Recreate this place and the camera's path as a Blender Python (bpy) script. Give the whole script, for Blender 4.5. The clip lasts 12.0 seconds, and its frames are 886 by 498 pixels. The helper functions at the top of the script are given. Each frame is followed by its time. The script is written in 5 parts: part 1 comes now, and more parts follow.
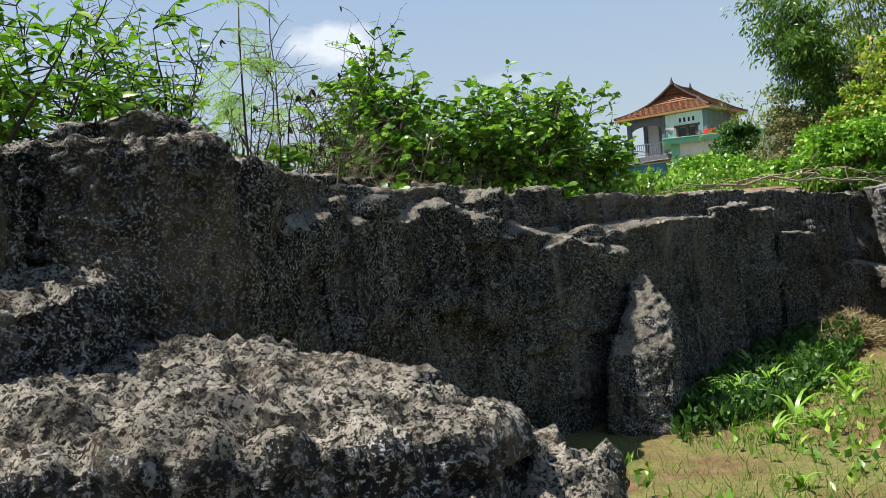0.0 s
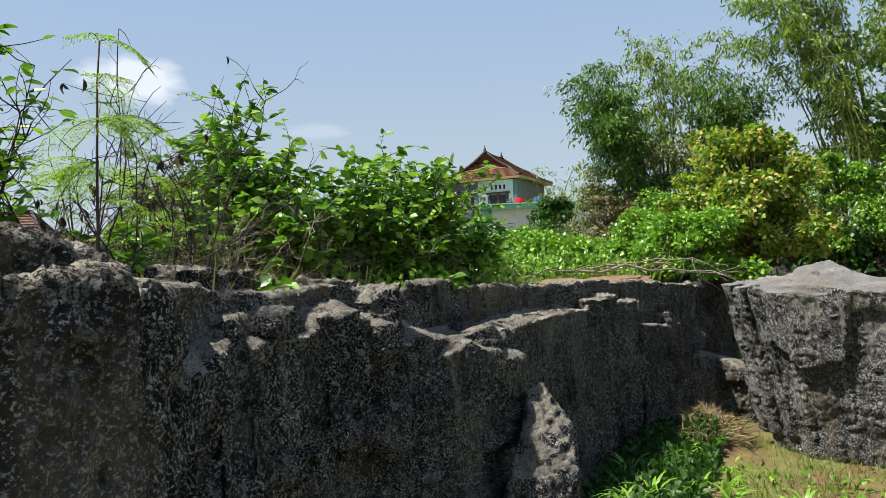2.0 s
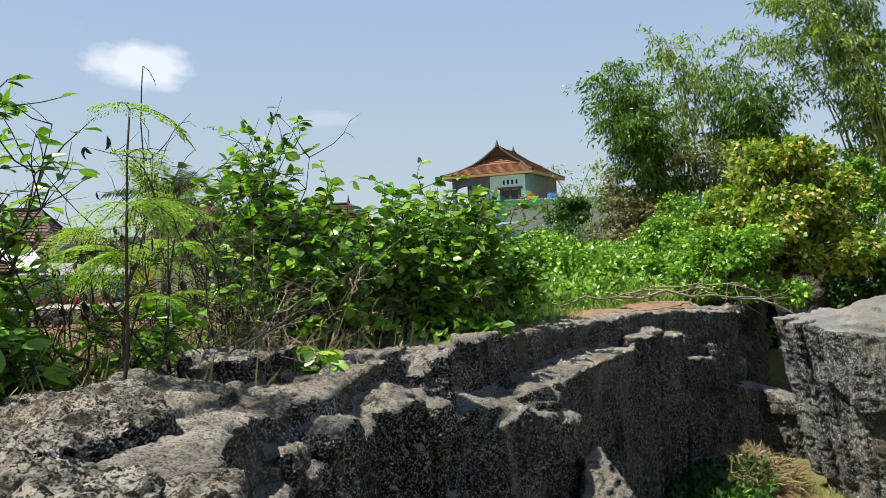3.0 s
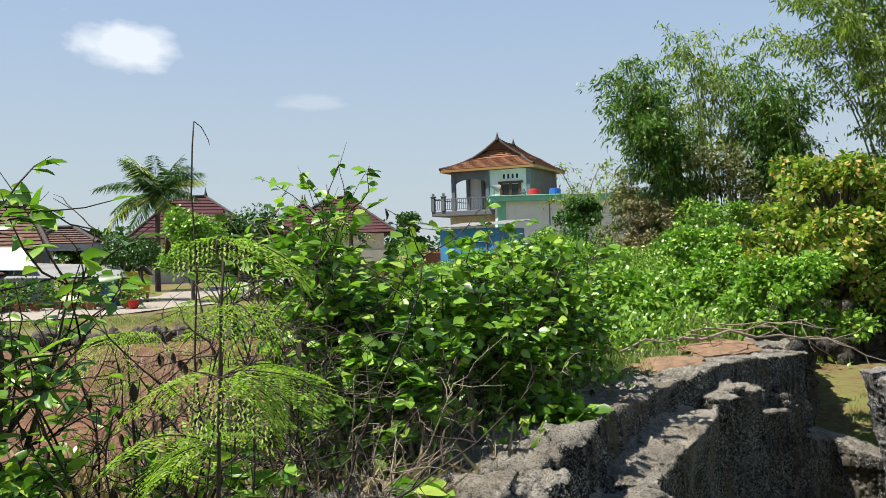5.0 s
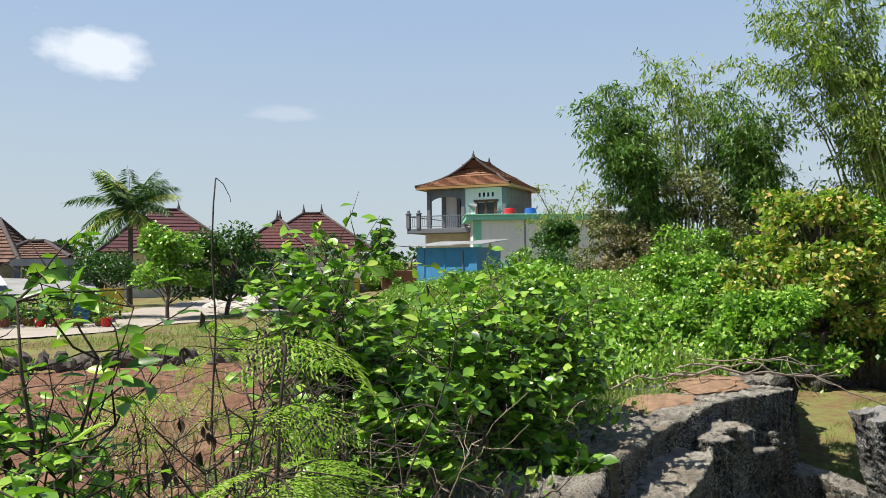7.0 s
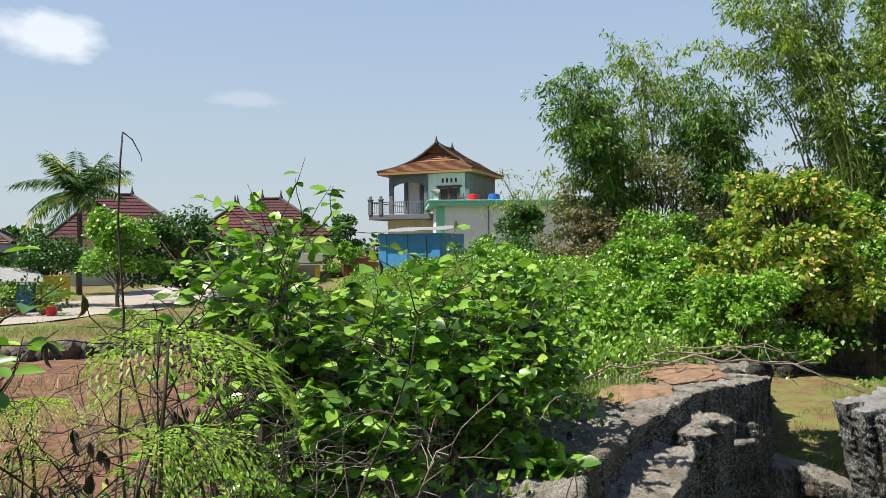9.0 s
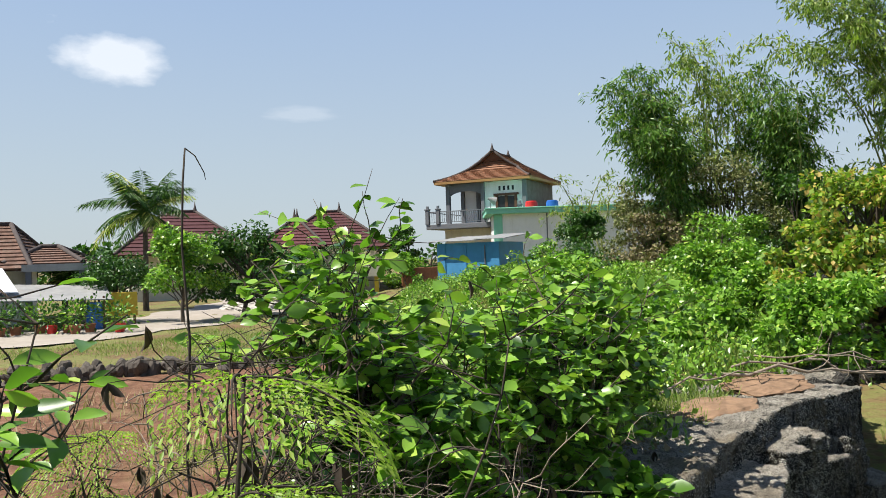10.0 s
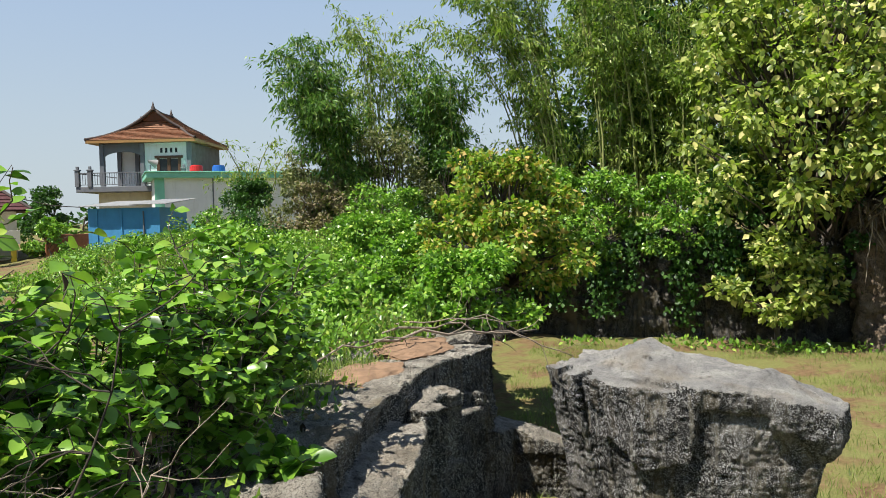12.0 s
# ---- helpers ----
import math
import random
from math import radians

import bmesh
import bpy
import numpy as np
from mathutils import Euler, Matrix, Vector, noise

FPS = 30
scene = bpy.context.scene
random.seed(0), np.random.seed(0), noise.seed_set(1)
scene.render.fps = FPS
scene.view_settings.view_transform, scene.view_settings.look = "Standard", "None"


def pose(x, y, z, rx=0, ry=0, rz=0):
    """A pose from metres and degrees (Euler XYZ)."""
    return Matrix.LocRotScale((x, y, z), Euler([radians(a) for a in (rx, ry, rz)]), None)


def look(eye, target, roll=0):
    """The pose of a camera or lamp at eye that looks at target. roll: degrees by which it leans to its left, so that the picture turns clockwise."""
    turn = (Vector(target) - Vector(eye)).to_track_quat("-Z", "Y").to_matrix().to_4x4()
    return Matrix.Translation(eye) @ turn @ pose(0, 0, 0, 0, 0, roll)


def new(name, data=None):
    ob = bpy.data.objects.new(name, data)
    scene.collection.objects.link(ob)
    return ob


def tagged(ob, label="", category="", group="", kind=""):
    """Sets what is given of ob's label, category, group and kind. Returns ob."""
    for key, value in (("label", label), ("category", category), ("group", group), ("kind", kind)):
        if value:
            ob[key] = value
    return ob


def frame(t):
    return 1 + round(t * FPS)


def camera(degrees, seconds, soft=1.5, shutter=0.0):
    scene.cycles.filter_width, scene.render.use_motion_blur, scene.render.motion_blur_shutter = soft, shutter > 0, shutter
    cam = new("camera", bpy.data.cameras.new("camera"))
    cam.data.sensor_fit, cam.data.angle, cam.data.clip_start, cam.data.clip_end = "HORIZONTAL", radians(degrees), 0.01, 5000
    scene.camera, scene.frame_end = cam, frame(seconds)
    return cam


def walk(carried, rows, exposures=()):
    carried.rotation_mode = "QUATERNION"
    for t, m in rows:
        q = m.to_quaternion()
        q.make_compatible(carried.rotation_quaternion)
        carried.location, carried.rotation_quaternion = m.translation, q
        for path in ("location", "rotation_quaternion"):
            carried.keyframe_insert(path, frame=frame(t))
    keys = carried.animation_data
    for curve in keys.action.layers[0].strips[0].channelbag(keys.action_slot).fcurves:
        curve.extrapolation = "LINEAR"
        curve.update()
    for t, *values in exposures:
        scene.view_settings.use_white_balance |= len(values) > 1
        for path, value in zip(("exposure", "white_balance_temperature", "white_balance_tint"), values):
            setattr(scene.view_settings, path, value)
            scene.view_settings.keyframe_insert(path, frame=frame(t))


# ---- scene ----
cam = camera(58.1, 12.0, soft=0.75)
PATH = [
    (0, (0.318, -0.198, 1.991), (0.24, 1.8, 1.957), -4.7),
    (0.5, (0.058, 0.038, 2.133), (0.155, 2.035, 2.129), -4.3),
    (1, (-0.172, 0.331, 2.224), (0.066, 2.316, 2.28), -4.7),
    (1.5, (-0.261, 0.739, 2.339), (0.082, 2.709, 2.402), -3.9),
    (2, (-0.354, 0.982, 2.437), (0.068, 2.936, 2.504), -2.3),
    (2.5, (-0.496, 1.31, 2.825), (-0.026, 3.254, 2.862), -2.1),
    (3, (-0.569, 1.642, 3.001), (-0.162, 3.6, 3.038), -1.9),
    (3.2, (-0.593, 1.8, 3.141), (-0.257, 3.771, 3.18), -1.6),
    (4.8, (-0.987, 2.778, 3.677), (-0.568, 4.734, 3.657), -2.0),
    (5, (-1.078, 2.852, 3.7), (-0.641, 4.804, 3.699), -1.4),
    (5.5, (-1.222, 2.918, 3.891), (-0.752, 4.862, 3.871), 0.0),
    (6, (-1.315, 2.912, 3.97), (-0.82, 4.849, 3.968), -0.3),
    (6.5, (-1.333, 2.944, 3.972), (-0.828, 4.879, 3.99), -0.6),
    (7, (-1.349, 2.951, 3.967), (-0.84, 4.885, 3.999), -0.5),
    (7.5, (-1.306, 3.018, 3.952), (-0.769, 4.944, 3.984), -1.1),
    (7.7, (-1.255, 3.052, 3.956), (-0.683, 4.968, 3.977), -1.7),
    (9.3, (-1.148, 3.792, 3.898), (-0.552, 5.702, 3.898), -0.4),
    (9.5, (-1.169, 3.865, 3.915), (-0.635, 5.793, 3.927), -0.7),
    (10, (-1.173, 3.951, 3.937), (-0.711, 5.897, 3.961), -1.9),
    (10.5, (-1.062, 3.988, 3.962), (-0.463, 5.896, 3.988), -2.6),
    (11, (-1.028, 3.906, 3.993), (-0.144, 5.7, 3.981), -2.3),
    (11.5, (-1.016, 3.908, 3.992), (0.091, 5.573, 3.928), -1.6),
    (12, (-1.014, 3.925, 3.994), (0.178, 5.529, 3.912), -1.2),
]
walk(cam, [(t, look(eye, target, roll)) for t, eye, target, roll in PATH])

# ---- world, sun, exposure ----
SUN_EL, SUN_AZ = radians(62), radians(270)      # azimuth clockwise from +y
world = bpy.data.worlds.new("sky")
scene.world = world
world.use_nodes = True
wn = world.node_tree.nodes
sky = wn.new("ShaderNodeTexSky")
sky.sky_type, sky.sun_disc = "NISHITA", False
sky.sun_elevation, sky.sun_rotation = SUN_EL, SUN_AZ
sky.air_density, sky.dust_density, sky.ozone_density = 1.0, 1.2, 1.0
wn["Background"].inputs["Strength"].default_value = 0.11
# humid haze: the sky pales smoothly towards the horizon
wl = world.node_tree.links.new
wc, wsep, wr, wm = wn.new("ShaderNodeTexCoord"), wn.new("ShaderNodeSeparateXYZ"), wn.new("ShaderNodeValToRGB"), wn.new("ShaderNodeMix")
wl(wc.outputs["Generated"], wsep.inputs["Vector"])
wl(wsep.outputs["Z"], wr.inputs["Fac"])
e = wr.color_ramp.elements
e[0].position, e[0].color = 0.0, (3.0, 3.42, 3.65, 0.92)
e[1].position, e[1].color = 1.0, (0.45, 0.78, 1.6, 0.9)
for at, c in ((0.12, (2.75, 3.3, 3.8, 0.9)), (0.38, (1.95, 2.75, 4.1, 0.8)), (0.6, (0.95, 1.5, 2.6, 0.85))):
    el = e.new(at)
    el.color = c
wm.data_type = "RGBA"
wl(wr.outputs["Alpha"], wm.inputs["Factor"])
wl(sky.outputs["Color"], wm.inputs[6])
wl(wr.outputs["Color"], wm.inputs[7])
wl(wm.outputs[2], wn["Background"].inputs["Color"])
sun = new("sun", bpy.data.lights.new("sun", "SUN"))
sun.data.energy, sun.data.angle, sun.data.color = 5.0, radians(0.5), (1.0, 0.95, 0.87)
sun_way = Vector((math.sin(SUN_AZ) * math.cos(SUN_EL), math.cos(SUN_AZ) * math.cos(SUN_EL), math.sin(SUN_EL)))
sun.matrix_world = look(sun_way * 60, (0, 0, 0))
scene.view_settings.exposure = 0.73

rng = np.random.default_rng(7)


# ---- noise on arrays ----
def _hash(ix, iy, iz, seed):
    h = (ix * 374761393 + iy * 668265263 + iz * 2147483647 + seed * 1274126177) & 0xFFFFFFFF
    h = ((h ^ (h >> 13)) * 1274126177) & 0xFFFFFFFF
    return ((h ^ (h >> 16)) & 0xFFFF) / 65535.0 * 2 - 1


def vnoise(p, seed=0):
    """Smooth value noise of an (n, 3) array, -1 to 1."""
    i = np.floor(p).astype(np.int64)
    f = p - i
    u = f * f * (3 - 2 * f)
    out = np.zeros(len(p))
    for dx in (0, 1):
        for dy in (0, 1):
            for dz in (0, 1):
                w = (u[:, 0] if dx else 1 - u[:, 0]) * (u[:, 1] if dy else 1 - u[:, 1]) * (u[:, 2] if dz else 1 - u[:, 2])
                out += w * _hash(i[:, 0] + dx, i[:, 1] + dy, i[:, 2] + dz, seed)
    return out


def fbm(p, octaves=4, seed=0):
    out, a = np.zeros(len(p)), 1.0
    for k in range(octaves):
        out += a * vnoise(p * 2.03 ** k + 17.3 * k, seed + k)
        a *= 0.5
    return out


# ---- material helpers ----
class Mat:
    def __init__(self, name, roughness=0.8):
        self.m = bpy.data.materials.new(name)
        self.m.use_nodes = True
        self.t = self.m.node_tree
        self.b = self.t.nodes["Principled BSDF"]
        self.b.inputs["Roughness"].default_value = roughness
        self.b.inputs["Specular IOR Level"].default_value = 0.3
        self.coord = self.t.nodes.new("ShaderNodeTexCoord").outputs["Object"]

    def n(self, kind, **kw):
        node = self.t.nodes.new("ShaderNode" + kind)
        for k, v in kw.items():
            node.inputs[k.replace("_", " ")].default_value = v
        return node

    def link(self, a, b):
        self.t.links.new(a, b)

    def stretch(self, s):
        mp = self.n("Mapping")
        mp.inputs["Scale"].default_value = s
        self.link(self.coord, mp.inputs["Vector"])
        return mp.outputs["Vector"]

    def noise(self, scale, detail=4.0, rough=0.6, vec=None):
        nd = self.n("TexNoise", Scale=scale, Detail=detail, Roughness=rough)
        self.link(vec or self.coord, nd.inputs["Vector"])
        return nd.outputs["Fac"]

    def ramp(self, fac, *stops):
        r = self.n("ValToRGB")
        e = r.color_ramp.elements
        while len(e) < len(stops):
            e.new(0.5)
        for el, (pos, col) in zip(e, stops):
            el.position = pos
            el.color = (*col, 1) if len(col) == 3 else col
        self.link(fac, r.inputs["Fac"])
        return r.outputs["Color"]

    def mix(self, fac, a, b, blend="MIX"):
        x = self.t.nodes.new("ShaderNodeMix")
        x.data_type, x.blend_type = "RGBA", blend
        for socket, v in ((x.inputs["Factor"], fac), (x.inputs[6], a), (x.inputs[7], b)):
            if isinstance(v, bpy.types.NodeSocket):
                self.link(v, socket)
            elif isinstance(v, tuple):
                socket.default_value = (*v, 1)
            else:
                socket.default_value = v
        return x.outputs[2]

    def colour(self, c):
        if isinstance(c, tuple):
            self.b.inputs["Base Color"].default_value = (*c, 1)
        else:
            self.link(c, self.b.inputs["Base Color"])
        return self

    def bump(self, height, strength=0.5, distance=0.02):
        bp = self.n("Bump", Strength=strength, Distance=distance)
        if self.b.inputs["Normal"].is_linked:
            self.link(self.b.inputs["Normal"].links[0].from_socket, bp.inputs["Normal"])
        self.link(height, bp.inputs["Height"])
        self.link(bp.outputs["Normal"], self.b.inputs["Normal"])
        return self


G = lambda v: (v, v, v)


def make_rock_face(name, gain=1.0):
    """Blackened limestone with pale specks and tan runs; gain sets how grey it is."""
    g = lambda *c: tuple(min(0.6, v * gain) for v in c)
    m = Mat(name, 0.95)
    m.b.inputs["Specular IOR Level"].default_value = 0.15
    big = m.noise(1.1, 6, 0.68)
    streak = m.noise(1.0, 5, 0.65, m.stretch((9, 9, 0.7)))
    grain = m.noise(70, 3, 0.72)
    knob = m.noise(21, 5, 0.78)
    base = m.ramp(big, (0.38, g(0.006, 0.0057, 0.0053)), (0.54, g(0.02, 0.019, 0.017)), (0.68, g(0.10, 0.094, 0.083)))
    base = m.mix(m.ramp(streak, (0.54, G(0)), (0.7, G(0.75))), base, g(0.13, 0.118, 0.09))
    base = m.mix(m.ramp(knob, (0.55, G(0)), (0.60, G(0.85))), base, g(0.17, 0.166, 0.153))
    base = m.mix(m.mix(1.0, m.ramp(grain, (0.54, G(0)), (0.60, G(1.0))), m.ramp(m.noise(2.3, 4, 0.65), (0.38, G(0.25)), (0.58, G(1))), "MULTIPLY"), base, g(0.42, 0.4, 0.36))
    tan = m.noise(1.0, 4, 0.6, m.stretch((3.2, 3.2, 0.3)))
    base = m.mix(m.ramp(tan, (0.55, G(0)), (0.68, G(0.6))), base, (0.17, 0.14, 0.088))
    base = m.mix(m.ramp(m.noise(0.55, 4, 0.6), (0.6, G(0)), (0.72, G(0.45))), base, (0.16, 0.125, 0.075))
    m.colour(base)
    m.bump(m.noise(7, 6, 0.75), 0.9, 0.06).bump(knob, 1.0, 0.03).bump(grain, 0.9, 0.01)
    return m.m


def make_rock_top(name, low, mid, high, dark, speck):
    """Worn limestone, pale as lit; dark sets how many pits are blackened with dirt and painted shade, speck how much
    fine grain.
    """
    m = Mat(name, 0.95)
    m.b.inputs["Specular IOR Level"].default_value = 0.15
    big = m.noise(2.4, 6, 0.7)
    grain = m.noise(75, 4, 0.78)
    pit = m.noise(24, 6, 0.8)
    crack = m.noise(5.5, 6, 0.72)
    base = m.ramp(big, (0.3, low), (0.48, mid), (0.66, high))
    # black where the bump sinks: dirt in the pits, their shade painted in too
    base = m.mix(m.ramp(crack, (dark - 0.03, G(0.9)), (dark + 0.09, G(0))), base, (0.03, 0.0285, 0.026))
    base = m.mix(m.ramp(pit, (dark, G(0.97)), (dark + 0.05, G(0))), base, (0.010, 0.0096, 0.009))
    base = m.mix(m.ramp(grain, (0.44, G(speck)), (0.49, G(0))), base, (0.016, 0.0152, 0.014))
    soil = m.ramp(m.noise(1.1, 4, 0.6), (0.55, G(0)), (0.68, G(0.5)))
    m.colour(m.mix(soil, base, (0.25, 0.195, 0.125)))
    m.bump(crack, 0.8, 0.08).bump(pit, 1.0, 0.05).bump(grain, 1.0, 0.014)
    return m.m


def make_ground():
    m = Mat("earth_with_thin_grass", 0.95)
    a = m.noise(0.8, 5, 0.65)
    b = m.noise(6, 5, 0.7)
    soil = m.ramp(b, (0.3, (0.07, 0.036, 0.019)), (0.5, (0.15, 0.084, 0.044)), (0.72, (0.24, 0.155, 0.09)))
    grass = m.ramp(m.noise(25, 4, 0.7), (0.3, (0.085, 0.105, 0.024)), (0.7, (0.22, 0.225, 0.07)))
    m.colour(m.mix(m.ramp(a, (0.42, G(0.1)), (0.56, G(0.85))), soil, grass))
    m.bump(b, 0.7, 0.05).bump(m.noise(60, 4, 0.7), 0.5, 0.01)
    return m.m


def make_red_soil():
    m = Mat("ploughed_red_soil", 0.95)
    b = m.noise(3.5, 6, 0.7)
    c = m.ramp(b, (0.3, (0.07, 0.034, 0.02)), (0.5, (0.16, 0.078, 0.043)), (0.7, (0.26, 0.15, 0.09)))
    m.colour(m.mix(m.ramp(m.noise(0.7, 4), (0.56, G(0)), (0.7, G(0.4))), c, (0.13, 0.15, 0.05)))
    m.bump(b, 1.0, 0.08).bump(m.noise(30, 4, 0.7), 0.6, 0.02)
    return m.m


def make_leaf(name, dark, light, trans=0.35, rough=0.45, tip=None, tip_from=0.97):
    """Leaf: two-toned by leaf, thin enough to let light through."""
    m = Mat(name, rough)
    geo = m.n("NewGeometry")
    col = m.ramp(geo.outputs["Random Per Island"], (0.0, dark), (0.6, light), (0.8 * tip_from, light), (tip_from, tip or light))
    col = m.mix(m.ramp(m.noise(2.2, 3), (0.3, G(0.25)), (0.5, G(0))), col, dark)
    m.colour(col)
    m.b.inputs["Specular IOR Level"].default_value = 0.42
    tr = m.n("BsdfTranslucent")
    m.link(m.mix(1.0, col, (1.0, 1.35, 0.5), "MULTIPLY"), tr.inputs["Color"])
    ms = m.n("MixShader", Fac=trans)
    m.link(m.b.outputs["BSDF"], ms.inputs[1])
    m.link(tr.outputs["BSDF"], ms.inputs[2])
    m.link(ms.outputs["Shader"], m.t.nodes["Material Output"].inputs["Surface"])
    return m.m


def make_bark(name, a, b):
    m = Mat(name, 0.9)
    n = m.noise(1.0, 5, 0.7, m.stretch((30, 30, 5)))
    m.colour(m.ramp(n, (0.3, a), (0.7, b)))
    m.bump(n, 0.6, 0.01)
    return m.m


def make_plain(name, c, rough=0.7, vary=0.15, scale=3.0, metal=0.0, stain=None):
    """Paint, plaster and the like, with weathering at two scales."""
    m = Mat(name, rough)
    lo = tuple(v * (1 - vary) for v in c)
    hi = tuple(min(1, v * (1 + vary * 0.6)) for v in c)
    col = m.ramp(m.noise(scale, 5, 0.65), (0.3, lo), (0.7, hi))
    if stain:
        s = m.ramp(m.noise(1.0, 5, 0.7, m.stretch((3, 3, 0.5))), (0.55, G(0)), (0.75, G(0.5)))
        col = m.mix(s, col, stain)
    m.colour(col)
    m.b.inputs["Metallic"].default_value = metal
    m.bump(m.noise(scale * 15, 3), 0.2, 0.004)
    return m.m


# dark face and pale top stones: weathering, with shaded sides and lit tops painted in
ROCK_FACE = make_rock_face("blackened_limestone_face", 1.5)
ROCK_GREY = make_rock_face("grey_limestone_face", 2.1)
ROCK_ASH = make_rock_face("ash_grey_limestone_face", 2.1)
# darker copy of the face stone: shade under the far wall's overhang painted in
ROCK_FACE_SHADED = make_rock_face("black_shaded_limestone_face", 0.75)
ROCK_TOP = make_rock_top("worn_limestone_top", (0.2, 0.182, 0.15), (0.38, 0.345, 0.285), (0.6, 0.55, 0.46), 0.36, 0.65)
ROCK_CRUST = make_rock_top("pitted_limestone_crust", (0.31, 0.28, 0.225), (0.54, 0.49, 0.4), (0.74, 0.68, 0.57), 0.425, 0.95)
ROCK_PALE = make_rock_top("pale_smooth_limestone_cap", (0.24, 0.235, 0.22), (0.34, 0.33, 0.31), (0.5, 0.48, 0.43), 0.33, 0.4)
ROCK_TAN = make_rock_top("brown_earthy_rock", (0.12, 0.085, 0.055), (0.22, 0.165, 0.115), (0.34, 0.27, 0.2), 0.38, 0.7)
GROUND, RED_SOIL = make_ground(), make_red_soil()
LEAF_BROAD = make_leaf("broad_green_leaf", (0.035, 0.09, 0.014), (0.21, 0.39, 0.045), 0.27, 0.32, (0.40, 0.52, 0.09))
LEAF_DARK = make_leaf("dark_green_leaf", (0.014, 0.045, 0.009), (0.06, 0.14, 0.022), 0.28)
LEAF_BRIGHT = make_leaf("fresh_yellow_green_leaf", (0.05, 0.13, 0.015), (0.22, 0.40, 0.045), 0.28, 0.36, (0.42, 0.54, 0.09))
LEAF_FEATHER = make_leaf("feathery_leaflet", (0.15, 0.25, 0.03), (0.34, 0.45, 0.07), 0.5)
LEAF_BAMBOO = make_leaf("bamboo_leaf", (0.05, 0.10, 0.018), (0.26, 0.36, 0.06), 0.36, 0.4, (0.42, 0.46, 0.11))
LEAF_BAMBOO_DEEP = make_leaf("deep_green_bamboo_leaf", (0.025, 0.07, 0.012), (0.12, 0.24, 0.035), 0.32, 0.4, (0.26, 0.36, 0.07))
LEAF_YELLOW = make_leaf("yellowing_tree_leaf", (0.04, 0.08, 0.014), (0.36, 0.43, 0.09), 0.36, 0.42, (0.68, 0.62, 0.24), 0.9)
LEAF_ORANGE = make_leaf("orange_tipped_leaf", (0.035, 0.09, 0.014), (0.3, 0.43, 0.05), 0.34, 0.42, (0.62, 0.42, 0.13), 0.86)
LEAF_OLIVE = make_leaf("olive_scrub_leaf", (0.06, 0.07, 0.025), (0.2, 0.22, 0.08), 0.25, 0.6, (0.3, 0.26, 0.13))
LEAF_BROWN = make_leaf("dry_brown_scrub_leaf", (0.11, 0.09, 0.05), (0.27, 0.22, 0.12), 0.2, 0.8, (0.24, 0.27, 0.1))
LEAF_DRY = make_leaf("withered_leaf", (0.012, 0.01, 0.008), (0.05, 0.035, 0.022), 0.1, 0.8, (0.12, 0.08, 0.045))
GRASS = make_leaf("grass_blade", (0.08, 0.13, 0.025), (0.24, 0.31, 0.07), 0.35, 0.5, (0.38, 0.36, 0.15))
STRAW = make_leaf("dry_straw", (0.16, 0.11, 0.06), (0.34, 0.26, 0.15), 0.2, 0.8)
BARK = make_bark("brown_grey_bark", (0.035, 0.027, 0.02), (0.14, 0.115, 0.09))
TWIG = make_bark("dark_twig_bark", (0.02, 0.016, 0.014), (0.09, 0.07, 0.05))
DRY_WOOD = make_bark("bleached_dry_branch", (0.16, 0.12, 0.085), (0.36, 0.30, 0.23))
CULM = make_bark("bamboo_culm", (0.14, 0.18, 0.05), (0.36, 0.36, 0.14))


# ---- mesh helpers ----
def mesh_from(name, verts, faces, mats, index=None, smooth=False):
    me = bpy.data.meshes.new(name)
    me.from_pydata(verts.tolist() if isinstance(verts, np.ndarray) else verts, [], faces.tolist() if isinstance(faces, np.ndarray) else faces)
    for m in mats:
        me.materials.append(m)
    if index is not None:
        me.polygons.foreach_set("material_index", np.asarray(index, dtype=np.int32))
    if smooth:
        me.polygons.foreach_set("use_smooth", np.ones(len(me.polygons), dtype=bool))
    me.update()
    return me


def part(name, bm, material, parent, label=""):
    """One mesh object under a thing or a part; bm is a bmesh or a ready mesh."""
    if isinstance(bm, bmesh.types.BMesh):
        me = bpy.data.meshes.new(name)
        bm.to_mesh(me)
        bm.free()
        me.materials.append(material)
    else:
        me = bm
    ob = new(name, me)
    ob.parent = parent
    if label:
        tagged(ob, label)
    return ob


def thing(name, at, label, category, group="", kind="", turn=0.0):
    ob = new(name)
    ob.empty_display_size = 0.2
    ob.matrix_world = pose(*at, 0, 0, turn)
    return tagged(ob, label, category, group, kind)


def boxes(*items, bevel=0.0):
    """A bmesh of boxes (x0, x1, y0, y1, z0, z1), edges slightly rounded."""
    bm = bmesh.new()
    for x0, x1, y0, y1, z0, z1 in items:
        bmesh.ops.create_cube(bm, size=1, matrix=Matrix.LocRotScale(((x0 + x1) / 2, (y0 + y1) / 2, (z0 + z1) / 2), None, (x1 - x0, y1 - y0, z1 - z0)))
    if bevel:
        bmesh.ops.bevel(bm, geom=bm.edges[:], offset=bevel, segments=2, affect="EDGES", profile=0.5)
    return bm


